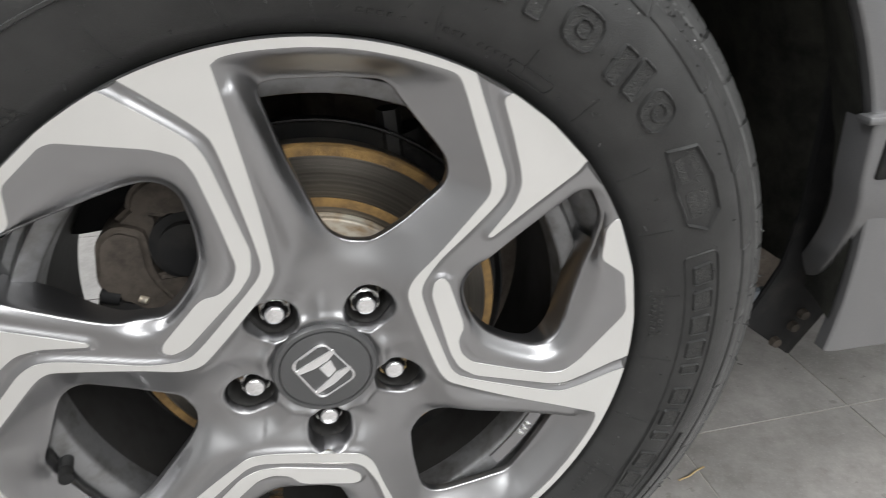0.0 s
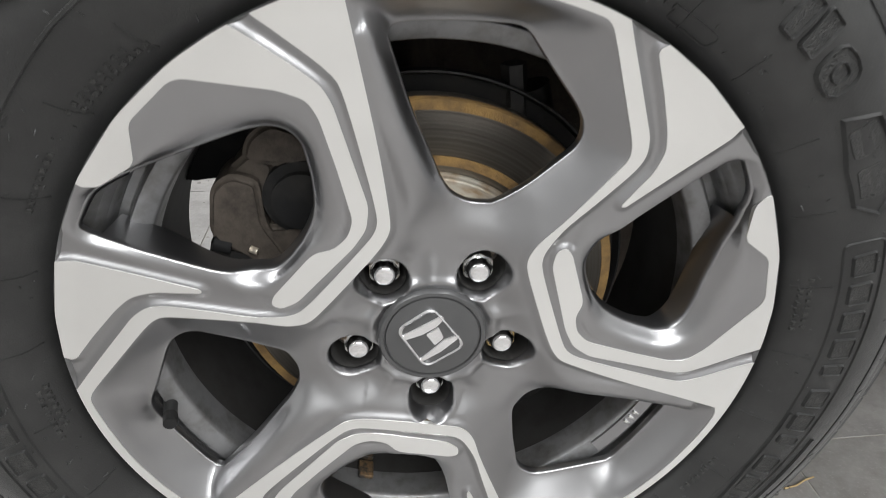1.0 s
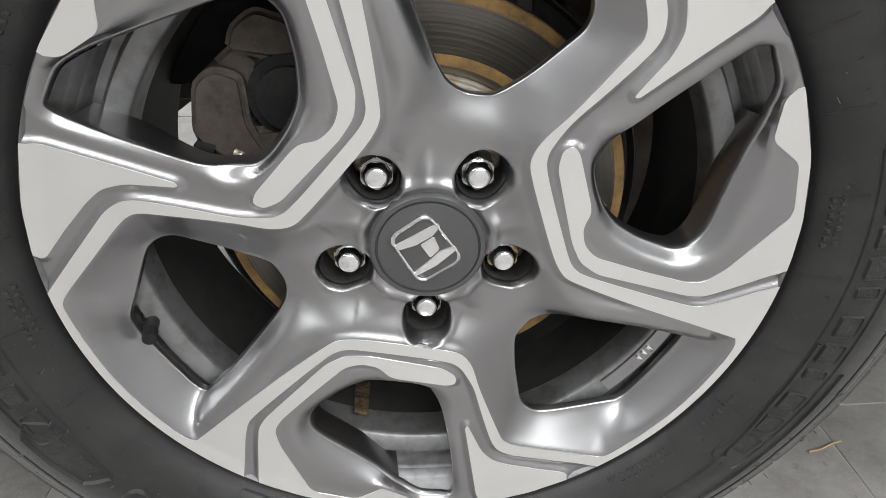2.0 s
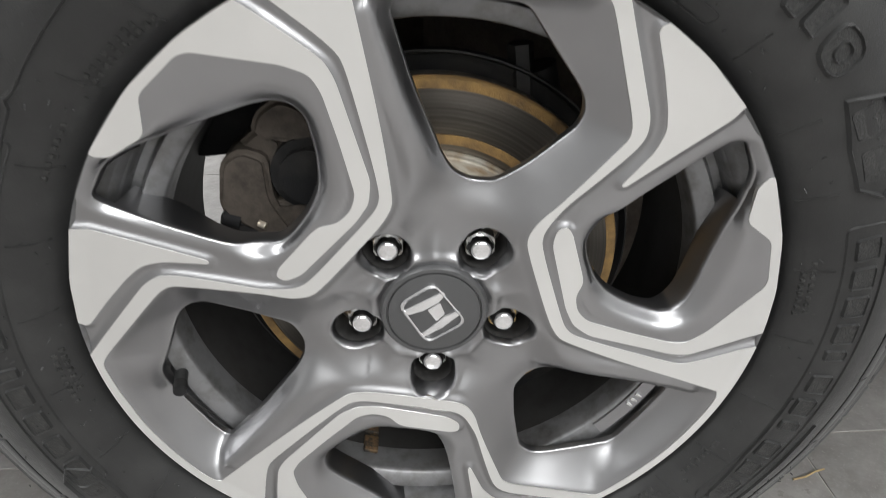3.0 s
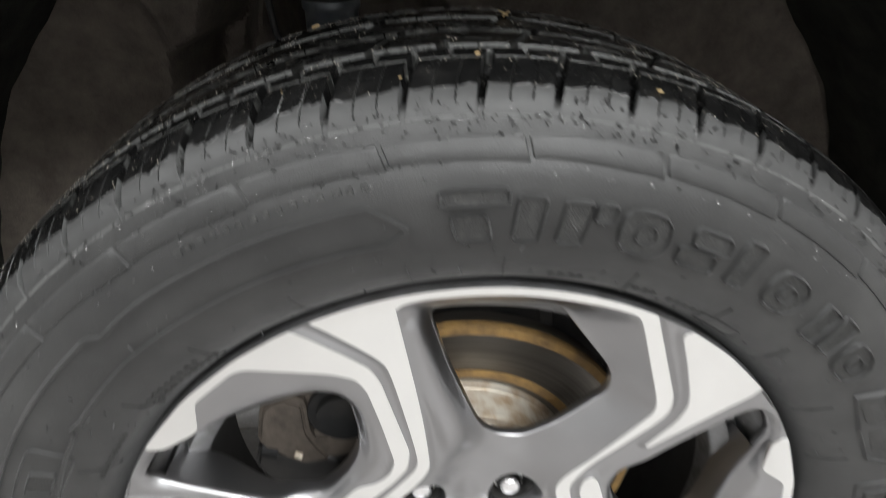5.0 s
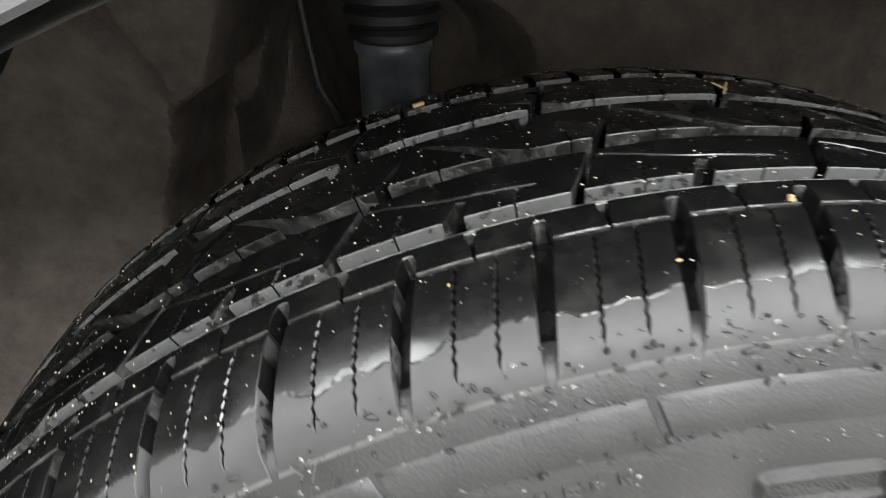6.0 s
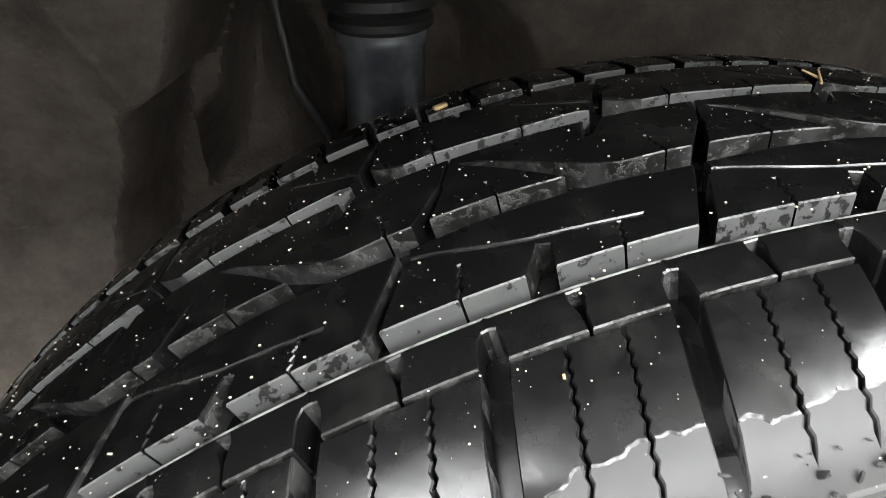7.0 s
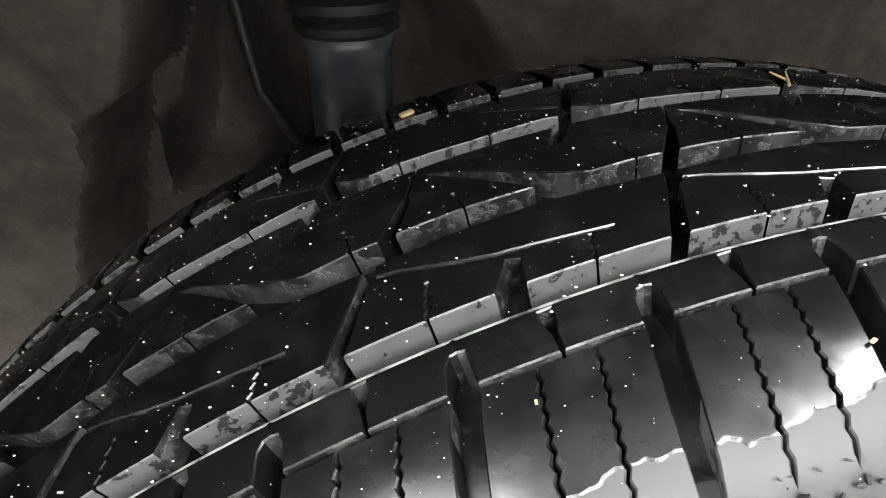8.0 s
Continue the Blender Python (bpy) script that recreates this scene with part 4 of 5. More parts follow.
def side_ridge(pts, width, lift):
    """A raised open line of (degrees, radius) on the sidewall, flat on top."""
    k = 0.3 * math.pi / 180
    fine = []
    for p, q in zip(pts, pts[1:]):
        n = max(1, int(abs(q[0] - p[0]) / 1.2))
        fine += [Vector(((p[0] + (q[0] - p[0]) * i / n) * k, p[1] + (q[1] - p[1]) * i / n)) for i in range(n)]
    fine.append(Vector((pts[-1][0] * k, pts[-1][1])))
    bm = bmesh.new()
    rows = []
    for i, q in enumerate(fine):
        d = (fine[min(i + 1, len(fine) - 1)] - fine[max(i - 1, 0)]).normalized()
        w = Vector((-d.y, d.x))
        row = []
        for o, h in ((-width, -0.0006), (-width * 0.6, lift), (width * 0.6, lift), (width, -0.0006)):
            s = q + w * o
            row.append(bm.verts.new(wheel_point(s.x / k, s.y, side_y(s.y) - h)))
        rows.append(row)
    for a, b in zip(rows, rows[1:]):
        for i in range(3):
            bm.faces.new((a[i], a[i + 1], b[i + 1], b[i]))
    bmesh.ops.recalc_face_normals(bm, faces=bm.faces)
    return bm


def side_band(a0, a1):
    """One length of the raised band under the shoulder: a hard lower edge, a soft upper one."""
    bm = bmesh.new()
    rows = []
    for f, end in [(0.0, 0.0022), (0.004, 0.0006)] + [(0.012 + 0.976 * i / 12, 0.0) for i in range(13)] + [(0.996, 0.0006), (1.0, 0.0022)]:
        foot = 0.3288 + 0.0018 * f
        row = []
        for r, h in ((foot - 0.0005, -0.0008), (foot, 0.0009), (foot + 0.0005, 0.0012), (0.3350, 0.0011), (0.3385, 0.0008), (0.3402, 0.0002), (0.3410, -0.0010)):
            row.append(bm.verts.new(wheel_point(a0 + (a1 - a0) * f + (r - 0.334) * 45, r, side_y(r) - h + end)))
        rows.append(row)
    for a, b in zip(rows, rows[1:]):
        for k in range(6):
            bm.faces.new((a[k], a[k + 1], b[k + 1], b[k]))
    bmesh.ops.recalc_face_normals(bm, faces=bm.faces)
    return bm


def plate(a0, a1, r0, r1, lean=0.0, corner=0.0035):
    """A rounded four-sided outline, in degrees and radius."""
    k = 0.3 * math.pi / 180
    pts = [(a0 * k, r0), (a1 * k, r0), ((a1 + lean) * k, r1), ((a0 + lean) * k, r1)]
    return [(x / k, y) for x, y in densify(round_corners(pts, corner, 3), 0.004)]


def build_sidewall(tyre):
    for half in (0, 180):
        # maker's word as plain raised shapes: bars, plates and ovals
        for kind, a0, a1, r0, r1, lean in (("plate", 92.6, 89.2, 0.2895, 0.3040, 0.6), ("bar", 94.0, 87.8, 0.3085, 0.3165, 0.0), ("bar", 87.2, 84.6, 0.2890, 0.3130, -0.3), ("bar", 82.8, 80.2, 0.2885, 0.3120, -0.3), ("bar", 79.6, 77.8, 0.3030, 0.3125, -0.2), ("oval", 76.6, 71.4, 0.2885, 0.3125, 0.4), ("plate", 69.8, 65.4, 0.2895, 0.3000, 0.4), ("plate", 69.0, 64.8, 0.3020, 0.3115, 0.4), ("bar", 63.4, 61.2, 0.2890, 0.3150, 0.2), ("oval", 58.4, 53.4, 0.2880, 0.3105, 0.2), ("bar", 50.2, 48.0, 0.2865, 0.3090, 0.3), ("bar", 47.0, 44.6, 0.2880, 0.3110, 0.6), ("oval", 43.2, 38.4, 0.2855, 0.3085, 0.6)):
            size = {"bar": 0.0022, "plate": 0.0035, "oval": 0.0105}[kind]
            pts = plate(a0 + half, a1 + half, r0, r1, lean, size)
            part("raised_shape", side_prism(pts, 0.0010), "moulded", tyre)
            part("shape_edge", side_frame(pts, 0.0013, 0.0029), "rubber", tyre)
            if kind == "oval":
                w, h = (a0 - a1) * 0.30, (r1 - r0) * 0.28
                part("shape_edge", side_frame(plate(a0 - w + half, a1 + w + half, r0 + h, r1 - h, lean * 0.5, 0.006), 0.0011, 0.0026), "rubber", tyre)
        # badge: a shield drawn as a plain raised outline with a bar across
        s = [(35.2, 0.2890), (33.4, 0.3090), (28.4, 0.3120), (23.0, 0.3110), (20.6, 0.2990), (22.6, 0.2850), (28.5, 0.2840)]
        k = 0.3 * math.pi / 180
        s = [(x / k, y) for x, y in densify([((a + half) * k, r) for a, r in s], 0.004)]
        part("badge_shield", side_frame(s, 0.0015, 0.0026), "rubber", tyre)
        part("badge_panel", side_prism(plate(33.2 + half, 29.0 + half, 0.2890, 0.3070), 0.0005), "moulded", tyre)
        part("badge_panel", side_prism(plate(27.6 + half, 23.0 + half, 0.2890, 0.3060), 0.0005), "moulded", tyre)
        # model's word as plain bars, between two raised lines
        first, pitch = (14.6, 4.7) if half == 0 else (203.0, 4.9)
        for n in range(11):
            a = first - n * pitch
            wide = pitch * (0.36 if n in (4, 7) else 0.70)
            bar = plate(a, a - wide, 0.2855, 0.2990, 0.4, 0.002)
            part("raised_bar", side_prism(bar, 0.0009), "moulded", tyre)
            part("bar_edge", side_frame(bar, 0.0009, 0.0020), "rubber", tyre)
        part("word_border", side_frame(plate(first + 2.2, first - 11.4 * pitch, 0.2795, 0.3050, 0, 0.006), 0.0009, 0.0013), "rubber", tyre)
        # raised lines of the pointed panel, with small steps
        for line in ([(97.2, 0.2993), (100.5, 0.3135), (124.0, 0.3128), (129.3, 0.3104), (130.6, 0.3148), (137.3, 0.3142), (162.0, 0.3140)], [(97.2, 0.2993), (99.5, 0.2915), (110.0, 0.2925), (129.0, 0.2918), (141.0, 0.2880), (142.5, 0.2897), (143.3, 0.2864), (153.0, 0.2820), (166.0, 0.2810)]):
            part("raised_line", side_ridge([(a + half, r) for a, r in line], 0.0014, 0.0021), "rubber", tyre)
        # small print
        for a0, n, r in ((118, 15, 0.3215), (82, 4, 0.2620), (71, 3, 0.2620), (66, 5, 0.2610), (9, 7, 0.2580), (11, 8, 0.2625), (136, 10, 0.2580), (137, 9, 0.2625), (152, 8, 0.2600)):
            for i in range(n):
                a = a0 - i * 1.25 + half
                part("small_print", side_prism(plate(a, a - random.uniform(0.6, 0.95), r, r + 0.0034, 0, 0.0008), 0.0010), "moulded", tyre)
        # oval mark and radial vent ribs
        part("oval_mark", side_frame(plate(60.5 + half, 53.5 + half, 0.2560, 0.2640, 0, 0.004), 0.0005, 0.0007), "rubber", tyre)
    for n in range(28):
        a = 8 + n * 360 / 28 + random.uniform(-1.5, 1.5)
        part("mould_line", side_ridge([(a, 0.2550), (a + 0.6, 0.2640), (a + 0.8, 0.2755)], 0.0006, 0.0012), "rubber", tyre)
    # raised band under the shoulder, in lengths whose lower edge steps at each joint
    for n in range(30):
        part("shoulder_band", side_band(74.3 + 12 * n, 74.3 + 12 * n + 11.75), "rubber", tyre)
    # torn crumbs of rubber on the shoulder and a ragged line under the band
    rng = random.Random(23)
    crumbs = bmesh.new()
    for n in range(900):
        if n < 620:
            a, r = rng.gauss(88, 24), rng.uniform(0.3395, 0.3570)
        else:
            a, r = rng.uniform(93, 128), 0.3300 + rng.gauss(0, 0.0009)
        if noise.noise(Vector((a * 0.25, r * 160, 5.0))) < rng.uniform(-0.5, 0.3):
            continue
        size = rng.choice((0.0003, 0.0004, 0.0005, 0.0007, 0.0010))
        y = side_y(r) if r < 0.344 else float(np.interp(r, [c for _, c in CROWN[:8]], [b for b, _ in CROWN[:8]]))
        turn = Matrix.Rotation(rng.uniform(0, 6.28), 4, (0.3, 1, 0.2))
        bmesh.ops.create_icosphere(crumbs, subdivisions=1, radius=size, matrix=Matrix.Translation(wheel_point(a, r, y - 0.0006)) @ turn @ Matrix.Diagonal((rng.uniform(0.6, 2.4), 0.8, rng.uniform(0.5, 1.0), 1)))
    tagged(part("torn_rubber", crumbs, "boot", tyre, "torn black rubber crumbs"), kind="stuff")
    # moulding hairs
    hairs = bmesh.new()
    for n in range(420):
        a, r = random.uniform(0, 360), random.choice((0.262, 0.270, 0.285, 0.3, 0.327, 0.339, 0.349)) + random.uniform(-0.006, 0.004)
        p = wheel_point(a, r, side_y(r) + 0.0004)
        d = Vector((random.uniform(-1, 1), -0.7, random.uniform(-1, 1))).normalized()
        rod(hairs, p, p + d * random.uniform(0.0015, 0.0045), 0.0005, 0.0003, 5)
    tagged(part("moulding_hairs", hairs, "rubber", tyre), kind="stuff")


alloy = build_rim()
build_pocket_shade(alloy)
build_nuts(alloy)
build_cap(alloy)
build_valve(alloy)
build_weight(alloy)

tyre = part("tyre", revolve(carcass_profile() + [(0.2400, 0.170), (0.2400, 0.012)], 288, closed=True), "rubber", car, "black rubber tyre with wet tread and raised sidewall shapes")
tyre.data.materials.append(MAT["tread"])
for face in tyre.data.polygons:
    if math.hypot(face.center.x, face.center.z) > 0.335 and -0.012 < face.center.y < 0.2:
        face.material_index = 1
build_sidewall(tyre)
build_tread(tyre)


# ---- brake ----
def build_brake():
    brake = part("disc_brake", revolve([(0.0990, 0.0815), (0.1040, 0.0790), (0.1535, 0.0790), (0.1545, 0.0800), (0.1545, 0.0990), (0.0990, 0.0990)], 180, closed=True), "disc", car, "scored steel brake disc, rusty at its edges")
    part("rust_ring", revolve([(0.1468, 0.0784), (0.1538, 0.0784), (0.1549, 0.0800), (0.1549, 0.0860), (0.1468, 0.0800)], 180, closed=True), "rust", brake, "orange rust at the disc's rim")
    part("rust_ring", revolve([(0.1050, 0.0784), (0.1125, 0.0784), (0.1125, 0.0792), (0.1050, 0.0792)], 180, closed=True), "rust", brake, "orange rust at the disc's inner edge")
    part("disc_hat", revolve([(0.0, 0.0480), (0.0850, 0.0480), (0.0900, 0.0500), (0.0930, 0.0560), (0.0940, 0.0760), (0.0990, 0.0830), (0.1000, 0.0990), (0.0, 0.0990)], 120), "hat", brake, "pale disc hat with rust stains")
    part("dust_shield", revolve([(0.06, 0.108), (0.1600, 0.108), (0.1650, 0.106), (0.1680, 0.098), (0.1695, 0.098), (0.1690, 0.110), (0.1620, 0.112), (0.06, 0.112)], 120, closed=True, start=0), "black", brake, "dark splash shield")
    # caliper, on the leading side of the disc
    flat = ((1, 0, 0), (0, 0, 1))

    def cast(name, pts, y0, y1, material="iron", label="brown-grey grimy cast iron", bevel=0.004):
        bm = extrude_polygon(round_corners(pts, 0.006, 2), y1 - y0, (0, y0, 0), flat)
        bmesh.ops.bevel(bm, geom=[e for e in bm.edges if e.calc_face_angle(0) > 1], offset=bevel, segments=3, affect="EDGES")
        for v in bm.verts:
            v.co += Vector((0.0016, 0.0012, 0.0016)) * noise.noise(v.co * 40)
        return part(name, bm, material, brake, label)

    cast("brake_caliper", [(-0.158, 0.066), (-0.152, 0.100), (-0.138, 0.110), (-0.117, 0.104), (-0.117, 0.070), (-0.100, 0.040), (-0.128, 0.036), (-0.154, 0.056)], 0.060, 0.104)
    cast("caliper_arm", [(-0.128, 0.118), (-0.122, 0.136), (-0.106, 0.146), (-0.080, 0.140), (-0.066, 0.116), (-0.100, 0.112)], 0.064, 0.110)
    cast("caliper_bridge", [(-0.142, 0.108), (-0.122, 0.124), (-0.104, 0.112), (-0.116, 0.086)], 0.070, 0.104)
    cast("caliper_arm", [(-0.122, 0.066), (-0.096, 0.070), (-0.070, 0.066), (-0.076, 0.040), (-0.112, 0.038)], 0.064, 0.104)
    bm = bmesh.new()
    c = Vector((-0.0885, 0.0, 0.0885))
    rod(bm, c + Vector((0, 0.057, 0)), c + Vector((0, 0.100, 0)), 0.0285, 0.0285, 48)
    bmesh.ops.bevel(bm, geom=[e for e in bm.edges if len(e.link_faces) == 2 and e.calc_face_angle(0) > 1], offset=0.007, segments=4, affect="EDGES")
    housing = part("piston_housing", bm, "plastic", brake, "round black piston housing")
    bm = bmesh.new()
    rod(bm, c + Vector((0.0140, 0.0545, -0.010)), c + Vector((0.0140, 0.060, -0.010)), 0.0040, 0.0040, 6)
    part("bleed_bolt", bm, "steel", housing)
    cast("caliper_bracket", [(-0.164, 0.036), (-0.158, 0.060), (-0.150, 0.054), (-0.128, 0.046), (-0.095, 0.040), (-0.085, 0.010), (-0.150, 0.012)], 0.062, 0.098, "black", "black caliper bracket", 0.004)
    # added dark plate above the caliper, hides the bright floor behind
    cover = [(-0.225, 0.0880), (-0.204, 0.125), (-0.196, 0.175), (-0.150, 0.192), (-0.110, 0.170), (-0.100, 0.110), (-0.120, 0.0900), (-0.1400, 0.0880), (-0.1552, 0.0860), (-0.1765, 0.0840), (-0.1920, 0.0860)]
    part("shield_ear", extrude_polygon(round_corners(cover, 0.0012, 2), 0.010, (0, 0.115, 0), flat), "plastic", brake, "added dark plate above the caliper")
    bm = bmesh.new()
    rod(bm, (-0.1300, 0.059, 0.0520), (-0.1245, 0.0575, 0.0500), 0.0027, 0.0027, 16)
    part("guide_pin", bm, "hat", brake, "small pale metal pin")
    bm = bmesh.new()
    rod(bm, (-0.156, 0.064, 0.056), (-0.144, 0.064, 0.052), 0.0065, 0.0065, 20)
    part("pin_boot", bm, "plastic", brake)


def build_suspension():
    bm = bmesh.new()
    box(bm, (-0.060, 0.113, -0.120), (0.070, 0.190, 0.110), 0.02, None, 3)
    box(bm, (0.020, 0.120, -0.200), (0.150, 0.240, -0.060), 0.02, None, 3)
    knuckle = part("suspension_knuckle", bm, "black", car, "black cast suspension knuckle")
    bm = bmesh.new()
    rod(bm, (0.0, 0.17, -0.07), (0.04, 0.62, -0.05), 0.035, 0.04, 24)
    part("lower_arm", bm, "black", knuckle)
    bm = bmesh.new()
    rod(bm, (0.07, 0.112, 0.170), (0.074, 0.112, 0.130), 0.010, 0.010, 6)
    rod(bm, (0.085, 0.122, 0.150), (0.10, 0.122, 0.105), 0.016, 0.013, 20)
    part("arm_bolt", bm, "black", knuckle)
    # damper
    at = (-0.094, 0.312, 0.04)
    strut = part("suspension_strut", rev_z([(0.0, -0.1), (0.0240, -0.1), (0.0240, 0.300), (0.0262, 0.303), (0.0262, 0.308), (0.0235, 0.312), (0.0, 0.312)]), "damper", car, "grey-blue damper tube", at=at)
    part("bump_stop", rev_z([(0.0255, 0.310), (0.0300, 0.313), (0.0300, 0.317), (0.0272, 0.320), (0.0325, 0.324), (0.0325, 0.329), (0.0285, 0.332), (0.0335, 0.336), (0.0335, 0.346), (0.030, 0.350), (0.0345, 0.354), (0.0345, 0.60), (0.0, 0.60)]), "boot", strut, "glossy black ribbed bump stop")
    bm = bmesh.new()
    path = [(-0.045, 0.02, 0.42), (-0.060, 0.01, 0.34), (-0.052, 0.0, 0.28), (-0.030, -0.005, 0.24), (-0.020, -0.01, 0.16)]
    for a, b in zip(path, path[1:]):
        rod(bm, a, b, 0.0032, 0.0032, 12)
    part("sensor_cable", bm, "boot", strut, "black sensor cable")


def rev_z(profile, steps=48):
    bm = revolve([(r, z) for r, z in profile], steps)
    bmesh.ops.rotate(bm, verts=bm.verts, matrix=Matrix.Rotation(radians(90), 3, "X"))
    return bm


build_brake()
build_suspension()


# ---- car body round the wheel ----
ARCH = 0.460


def build_car():
    # outer skin with the arch cut out
    bm = bmesh.new()
    rows = []
    for k in range(65):
        a = radians(-7 + 194 * k / 64)
        c, s = math.cos(a), math.sin(a)
        ring = []
        for r, y in ((ARCH, 0.014), (ARCH, 0.003), (ARCH + 0.0015, 0.0012), (ARCH + 0.004, 0.0008), (ARCH + 0.016, 0.001), (ARCH + 0.040, 0.004), (ARCH + 0.10, 0.010), (ARCH + 0.32, 0.012)):
            ring.append(bm.verts.new((r * c * (1.0 if r < ARCH + 0.2 else 1.5), y, r * s)))
        rows.append(ring)
    for a, b in zip(rows, rows[1:]):
        for i in range(len(a) - 1):
            bm.faces.new((a[i], a[i + 1], b[i + 1], b[i]))
    bmesh.ops.recalc_face_normals(bm, faces=bm.faces)
    part("quarter_panel", bm, "paint", car, "grey metallic rear quarter panel")
    # lower bumper corner behind the wheel, with a ledge and a recessed panel
    bm = bmesh.new()
    rows = []
    for k in range(25):
        z = 0.168 - 0.255 * k / 24
        left = float(np.interp(z, [-0.087, -0.06, 0.0, 0.037, 0.070, 0.112, 0.168], [0.540, 0.508, 0.470, 0.456, 0.446, 0.430, 0.424]))
        d = max(0.0, 0.105 - z)
        y = -0.006 + 0.22 * d + 2.6 * d * d
        rows.append([bm.verts.new((x, y + e, z)) for x, e in ((left, 0.030), (left, 0.004), (left + 0.0015, 0.0012), (left + 0.004, 0.0), (left + 0.10, 0.0), (1.15, 0.0))])
    for a, b in zip(rows, rows[1:]):
        for k in range(len(a) - 1):
            bm.faces.new((a[k], a[k + 1], b[k + 1], b[k]))
    bmesh.ops.recalc_face_normals(bm, faces=bm.faces)
    part("bumper_corner", bm, "paint", car, "grey rear bumper corner")
    bm = bmesh.new()
    box(bm, (0.414, -0.010, 0.166), (1.15, 0.006, 0.173), 0.003)
    part("bumper_ledge", bm, "paint", car, "pale edge where bumper and panel meet")
    bm = bmesh.new()
    box(bm, (0.438, -0.0095, 0.120), (0.60, 0.0, 0.156), 0.003)
    part("reflector_frame", bm, "plastic", car, "dark rectangular recess in the bumper")
    bm = bmesh.new()
    box(bm, (0.445, -0.0125, 0.126), (0.593, -0.004, 0.150), 0.003)
    part("reflector", bm, "damper", car, "grey rectangular insert")
    # arch liner: felt over a barrel shape, closed on the inside
    bm = bmesh.new()
    rows = []
    for k in range(97):
        a = -3 + 186 * k / 96
        c, s = math.cos(radians(a)), math.sin(radians(a))
        ring = []
        for j in range(13):
            y = 0.008 + 0.352 * j / 12
            w = 0.002 * math.sin(a * 0.31 + 2 * j) + 0.001 * math.sin(a * 0.9) + (0.008 if j in (3, 8) else 0)
            r = ARCH - 0.004 + w * (0 < j) + 0.012 * min(j, 3)
            ring.append(bm.verts.new((r * c, y, r * s)))
        rows.append(ring)
    for a, b in zip(rows, rows[1:]):
        for i in range(len(a) - 1):
            bm.faces.new((a[i], a[i + 1], b[i + 1], b[i]))
    part("arch_liner", bm, "liner", car, "dark felt wheel arch liner")
    # inner wall of the wheel house: felt panels with deep dark gaps between them
    bm = bmesh.new()
    grid = []
    columns, levels = 380, 160

    def between(x, lo, hi, soft=0.034):
        return float(smooth_step((x - lo) / soft + 0.5) * smooth_step((hi - x) / soft + 0.5))

    for i in range(columns + 1):
        col = []
        x = -0.75 + 1.5 * i / columns
        low = -0.024 + 0.26 * min(0.05, max(-0.12, x + 0.23)) if x < -0.18 else -0.011 - 0.009 * (x + 0.18) / 0.08 if x < -0.10 else -0.02 - 0.25 * min(1, (x + 0.10) / 0.12)
        for j in range(levels + 1):
            z = low + (0.62 - low) * j / levels
            y = 0.365 + 0.012 * math.sin(x * 17 + z * 6) + 0.008 * math.sin(z * 23 - x * 9)
            y += 0.026 * noise.noise(Vector((x * 6, z * 6, 3.1))) + 0.005 * noise.noise(Vector((x * 22, z * 22, 8.0)))
            # gap between the front panel and the strut's tower, wide under its ledge
            front = float(np.interp(z, [0.10, 0.211, 0.253, 0.292, 0.308, 0.326, 0.359, 0.45], [-0.29, -0.265, -0.247, -0.240, -0.211, -0.202, -0.190, -0.165]))
            tower = float(np.interp(z, [0.10, 0.236, 0.244, 0.256, 0.269, 0.325, 0.359, 0.45], [-0.10, -0.12, -0.236, -0.218, -0.208, -0.190, -0.176, -0.140]))
            y += 0.13 * between(x, front - 0.008, tower + 0.008)
            y -= 0.022 * math.exp(-(((z - 0.252 - 0.08 * (x + 0.2)) / 0.010) ** 2)) * between(x, -0.232, -0.125, 0.02)
            # hollow round and behind the strut, up to the rear panel's slanting edge
            hollow = float(np.interp(z, [0.10, 0.282, 0.322, 0.357, 0.45], [-0.10, -0.128, -0.142, -0.151, -0.17]))
            rear = float(np.interp(z, [0.10, 0.303, 0.324, 0.341, 0.352, 0.40], [0.020, 0.006, -0.004, -0.018, -0.034, -0.075]))
            y += 0.12 * between(x, hollow - 0.008, rear + 0.008, 0.040)
            # crease of the front panel
            crease = (x + 0.2545) * 0.887 + (z - 0.324) * 0.461
            y -= 0.012 * math.exp(-((crease / 0.010) ** 2)) * float(smooth_step((-0.225 - x) / 0.03))
            col.append(bm.verts.new((x, y, z)))
        grid.append(col)
    for a, b in zip(grid, grid[1:]):
        for j in range(levels):
            bm.faces.new((a[j], a[j + 1], b[j + 1], b[j]))
    bmesh.ops.recalc_face_normals(bm, faces=bm.faces)
    part("inner_wheel_house", bm, "felt", car, "brown-grey felt lined inner wheel house")
    bm = bmesh.new()
    box(bm, (-2.6, 0.42, -0.02), (1.15, 0.95, 0.02), 0.004)
    box(bm, (-2.6, 0.02, 0.62), (1.15, 0.95, 0.70), 0.01)
    box(bm, (0.62, 0.05, -0.06), (1.15, 0.95, 0.02), 0.01)
    part("underbody", bm, "black", car, "dark underbody")
    bm = bmesh.new()
    box(bm, (-2.6, 0.02, -0.10), (-0.56, 0.10, 0.62), 0.02)
    part("sill", bm, "paint", car, "grey sill and door")
    # mud flap at the end of the liner
    bm = extrude_polygon([(0.418, -0.062), (0.487, -0.114), (0.532, -0.040), (0.535, 0.09), (0.49, 0.2), (0.44, 0.2), (0.452, 0.06), (0.446, 0.00)], 0.006, (0, 0.066, 0), ((1, 0, 0), (0, 0, 1)), 0.0015)
    flap = part("mud_flap", bm, "plastic", car, "black plastic liner end with rusty screws")
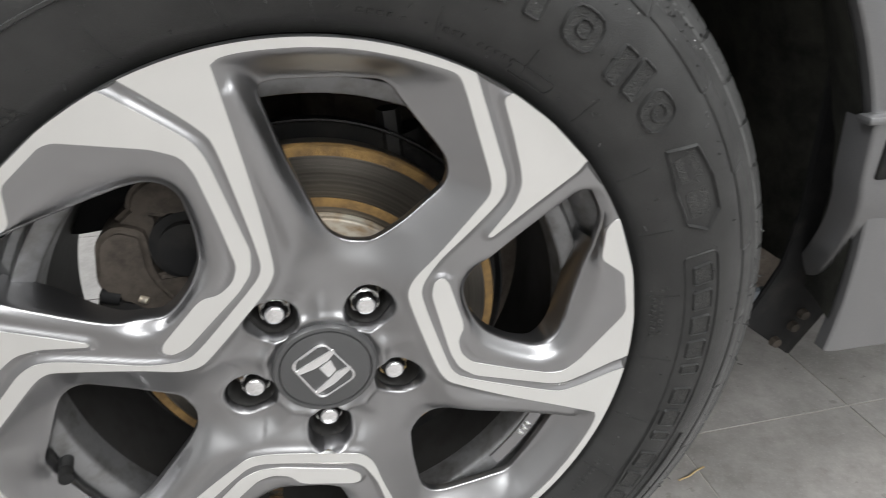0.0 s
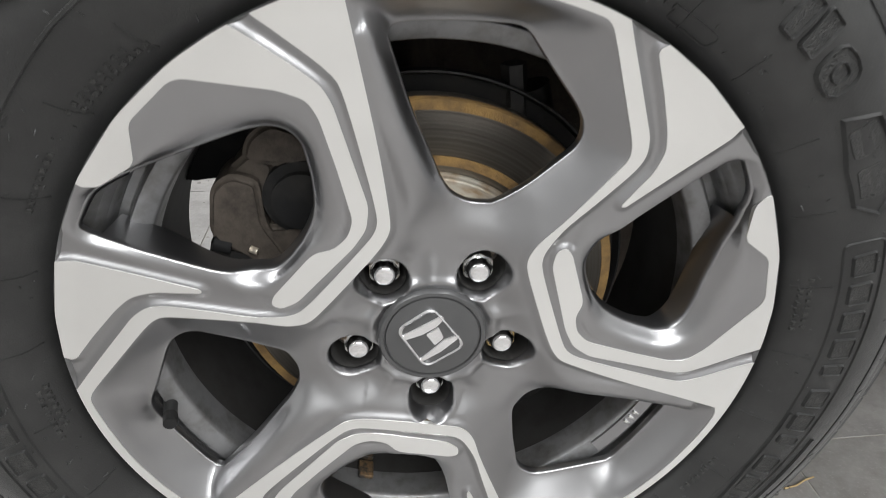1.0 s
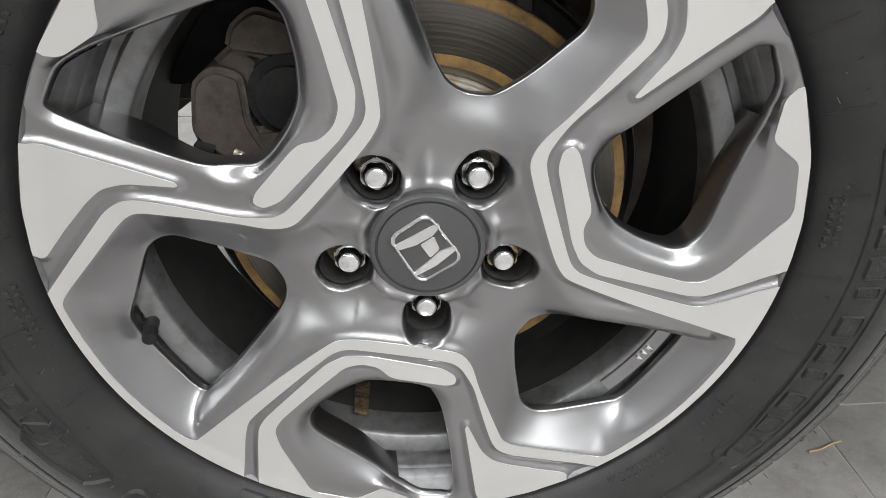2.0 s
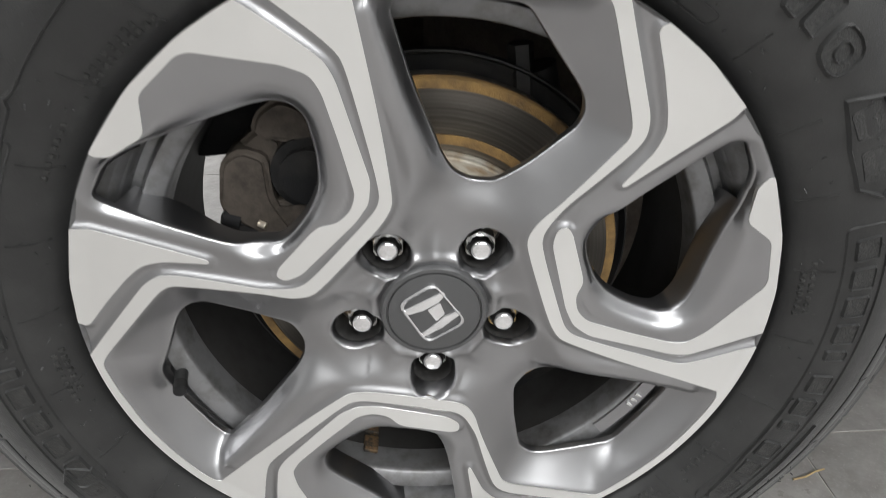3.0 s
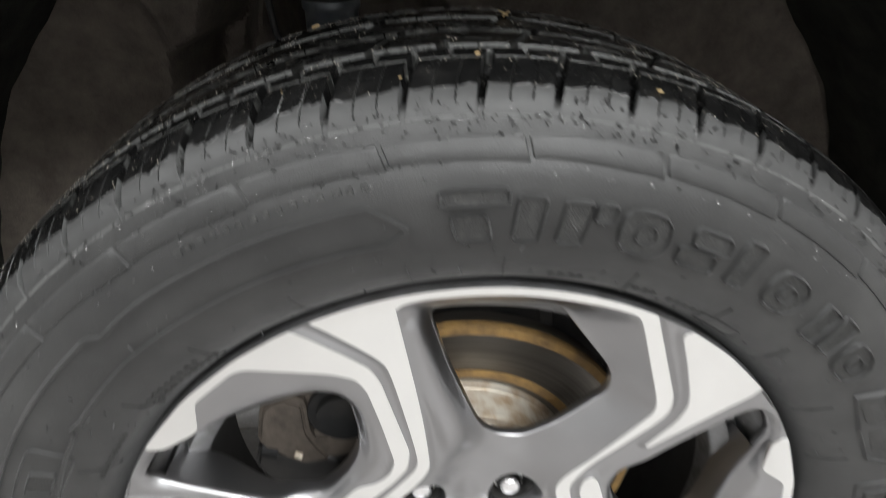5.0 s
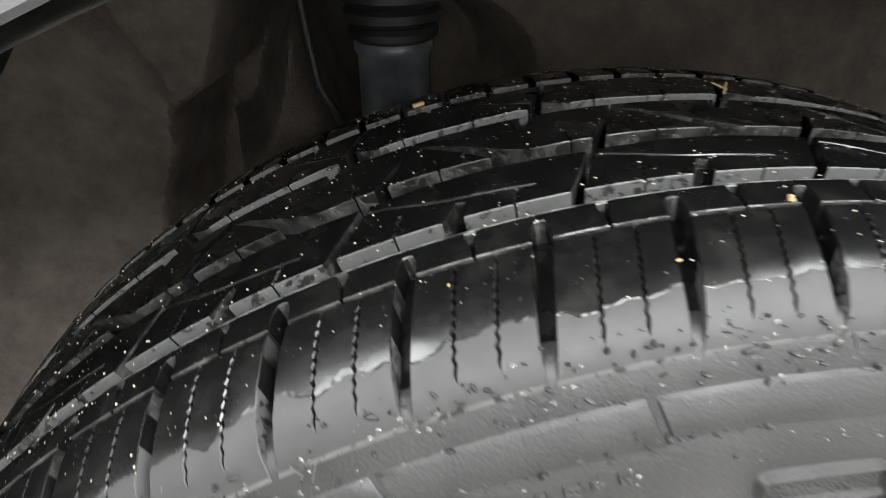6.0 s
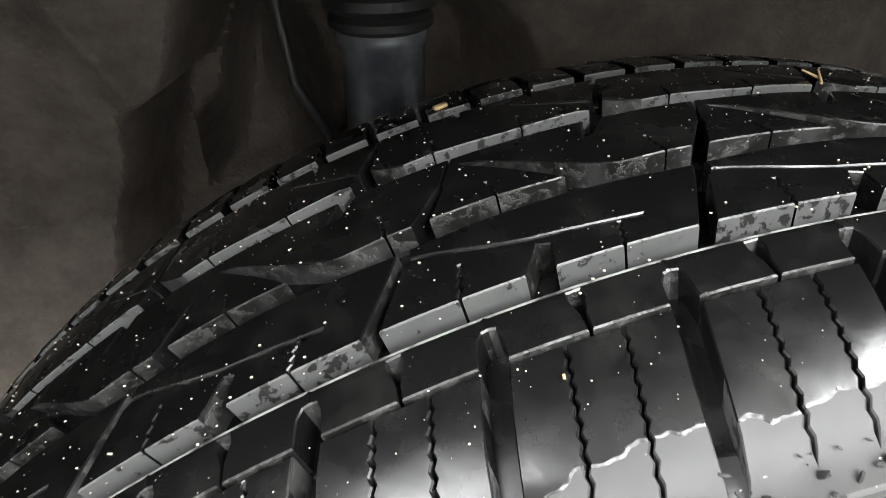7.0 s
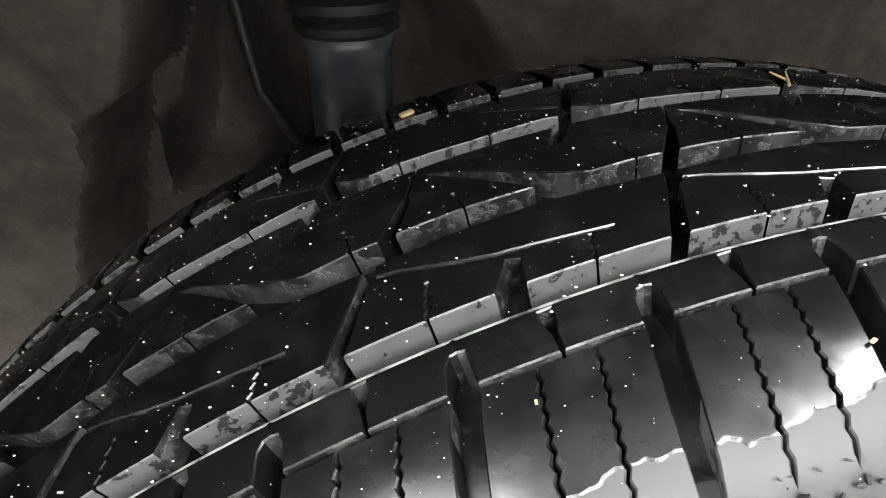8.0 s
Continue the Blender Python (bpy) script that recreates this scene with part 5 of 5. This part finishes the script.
    for x, z in ((0.487, -0.060), (0.479, -0.074), (0.462, -0.091)):
        bm = bmesh.new()
        rod(bm, (x, 0.066, z), (x, 0.060, z), 0.006, 0.005, 14)
        part("screw", bm, "iron", flap)
    bm = bmesh.new()
    box(bm, (0.400, 0.070, -0.052), (0.447, 0.080, -0.028), 0.003)
    part("grey_tab", bm, "damper", flap, "grey plastic tab")


build_car()


# ---- litter on the tyre and the floor ----
def build_litter():
    rng = random.Random(5)
    # pale grit stuck to the wet tread
    bm = bmesh.new()
    for _ in range(2300):
        y = rng.uniform(-0.002, 0.19)
        a = rng.uniform(62, 138)
        if noise.noise(Vector((a * 0.35, y * 60, 2.0))) < rng.uniform(-0.7, 0.25):
            continue
        s = rng.choice((0.00008, 0.00009, 0.0001, 0.00012, 0.00014, 0.00017, 0.00022, 0.00032))
        p = HUB + wheel_point(a, crown(y) + s * 0.4, y)
        bmesh.ops.create_icosphere(bm, subdivisions=1, radius=s, matrix=Matrix.Translation(p) @ Matrix.Diagonal((1.3, 1, 0.8, 1)))
    tagged(part("tread_grit", bm, "grit", None), "pale grit and dust specks stuck to the tread", "grit", kind="stuff")
    # drops of water and crumbs along the tyre's shoulder and on the wheel
    bm = bmesh.new()
    for _ in range(420):
        a, r = rng.gauss(92, 30), rng.choice((0.3340, 0.3440, 0.3475, 0.3520, 0.3250)) + rng.gauss(0, 0.002)
        s = rng.choice((0.00018, 0.00024, 0.0003, 0.0004, 0.0006))
        y = side_y(r) if r < 0.344 else float(np.interp(r, [c for _, c in CROWN[:8]], [b for b, _ in CROWN[:8]]))
        bmesh.ops.create_icosphere(bm, subdivisions=2, radius=s, matrix=Matrix.Translation(HUB + wheel_point(a, r, y - 0.0010)) @ Matrix.Diagonal((1.2, 0.6, 1.1, 1)))
    for _ in range(170):
        a, r = rng.uniform(-75, -20), rng.uniform(0.222, 0.244)
        s = rng.choice((0.0003, 0.0004, 0.0006, 0.0009))
        y = float(np.interp(r, [0.222, 0.233, 0.244], [0.022, 0.012, -0.003]))
        bmesh.ops.create_icosphere(bm, subdivisions=2, radius=s, matrix=Matrix.Translation(HUB + wheel_point(a, r, y)) @ Matrix.Diagonal((1, 0.5, 1, 1)))
    tagged(part("water_drops", bm, "water", None), "small clear water drops clinging to the tyre and wheel", "water", kind="stuff")
    for a, y, l, t in ((104.4, 0.1500, 0.0055, 10), (89.8, 0.0232, 0.0036, 60), (96.0, 0.0060, 0.0016, 20), (105.2, 0.0140, 0.0012, 80), (75.4, 0.0060, 0.0036, 35)):
        bm = bmesh.new()
        box(bm, (-l / 2, -l / 4, -l / 7), (l / 2, l / 4, l / 7), l / 8, Matrix.Translation(HUB + wheel_point(a, crown(y) + 0.0008, y)) @ Matrix.Rotation(radians(90 - a), 4, "Y") @ Matrix.Rotation(radians(t), 4, "Z"))
        tagged(part("dry_seed", bm, "straw", None), "tan dry seed husk lying on the tyre tread", "seed", "husks on the tyre")
    for a, y, da, dy in ((85.6, 0.1130, -0.9, 0.010), (85.0, 0.1180, 0.8, 0.004)):
        bm = bmesh.new()
        rod(bm, HUB + wheel_point(a, crown(y) + 0.0006, y), HUB + wheel_point(a + da, crown(y + dy) + 0.0024, y + dy), 0.0005, 0.0003, 7)
        tagged(part("dry_stalk", bm, "straw", None), "thin tan dry stalk caught in the tyre tread", "stalk", "stalks on the tyre")
    bm = bmesh.new()
    pts = [(0.440, 0.128, 0.002), (0.456, 0.130, 0.003), (0.472, 0.137, 0.003), (0.486, 0.141, 0.002)]
    for a, b in zip(pts, pts[1:]):
        rod(bm, a, b, 0.0012, 0.0011, 8)
    tagged(part("straw", bm, "straw", None), "pale dry straw lying on the floor tiles", "straw")


build_litter()
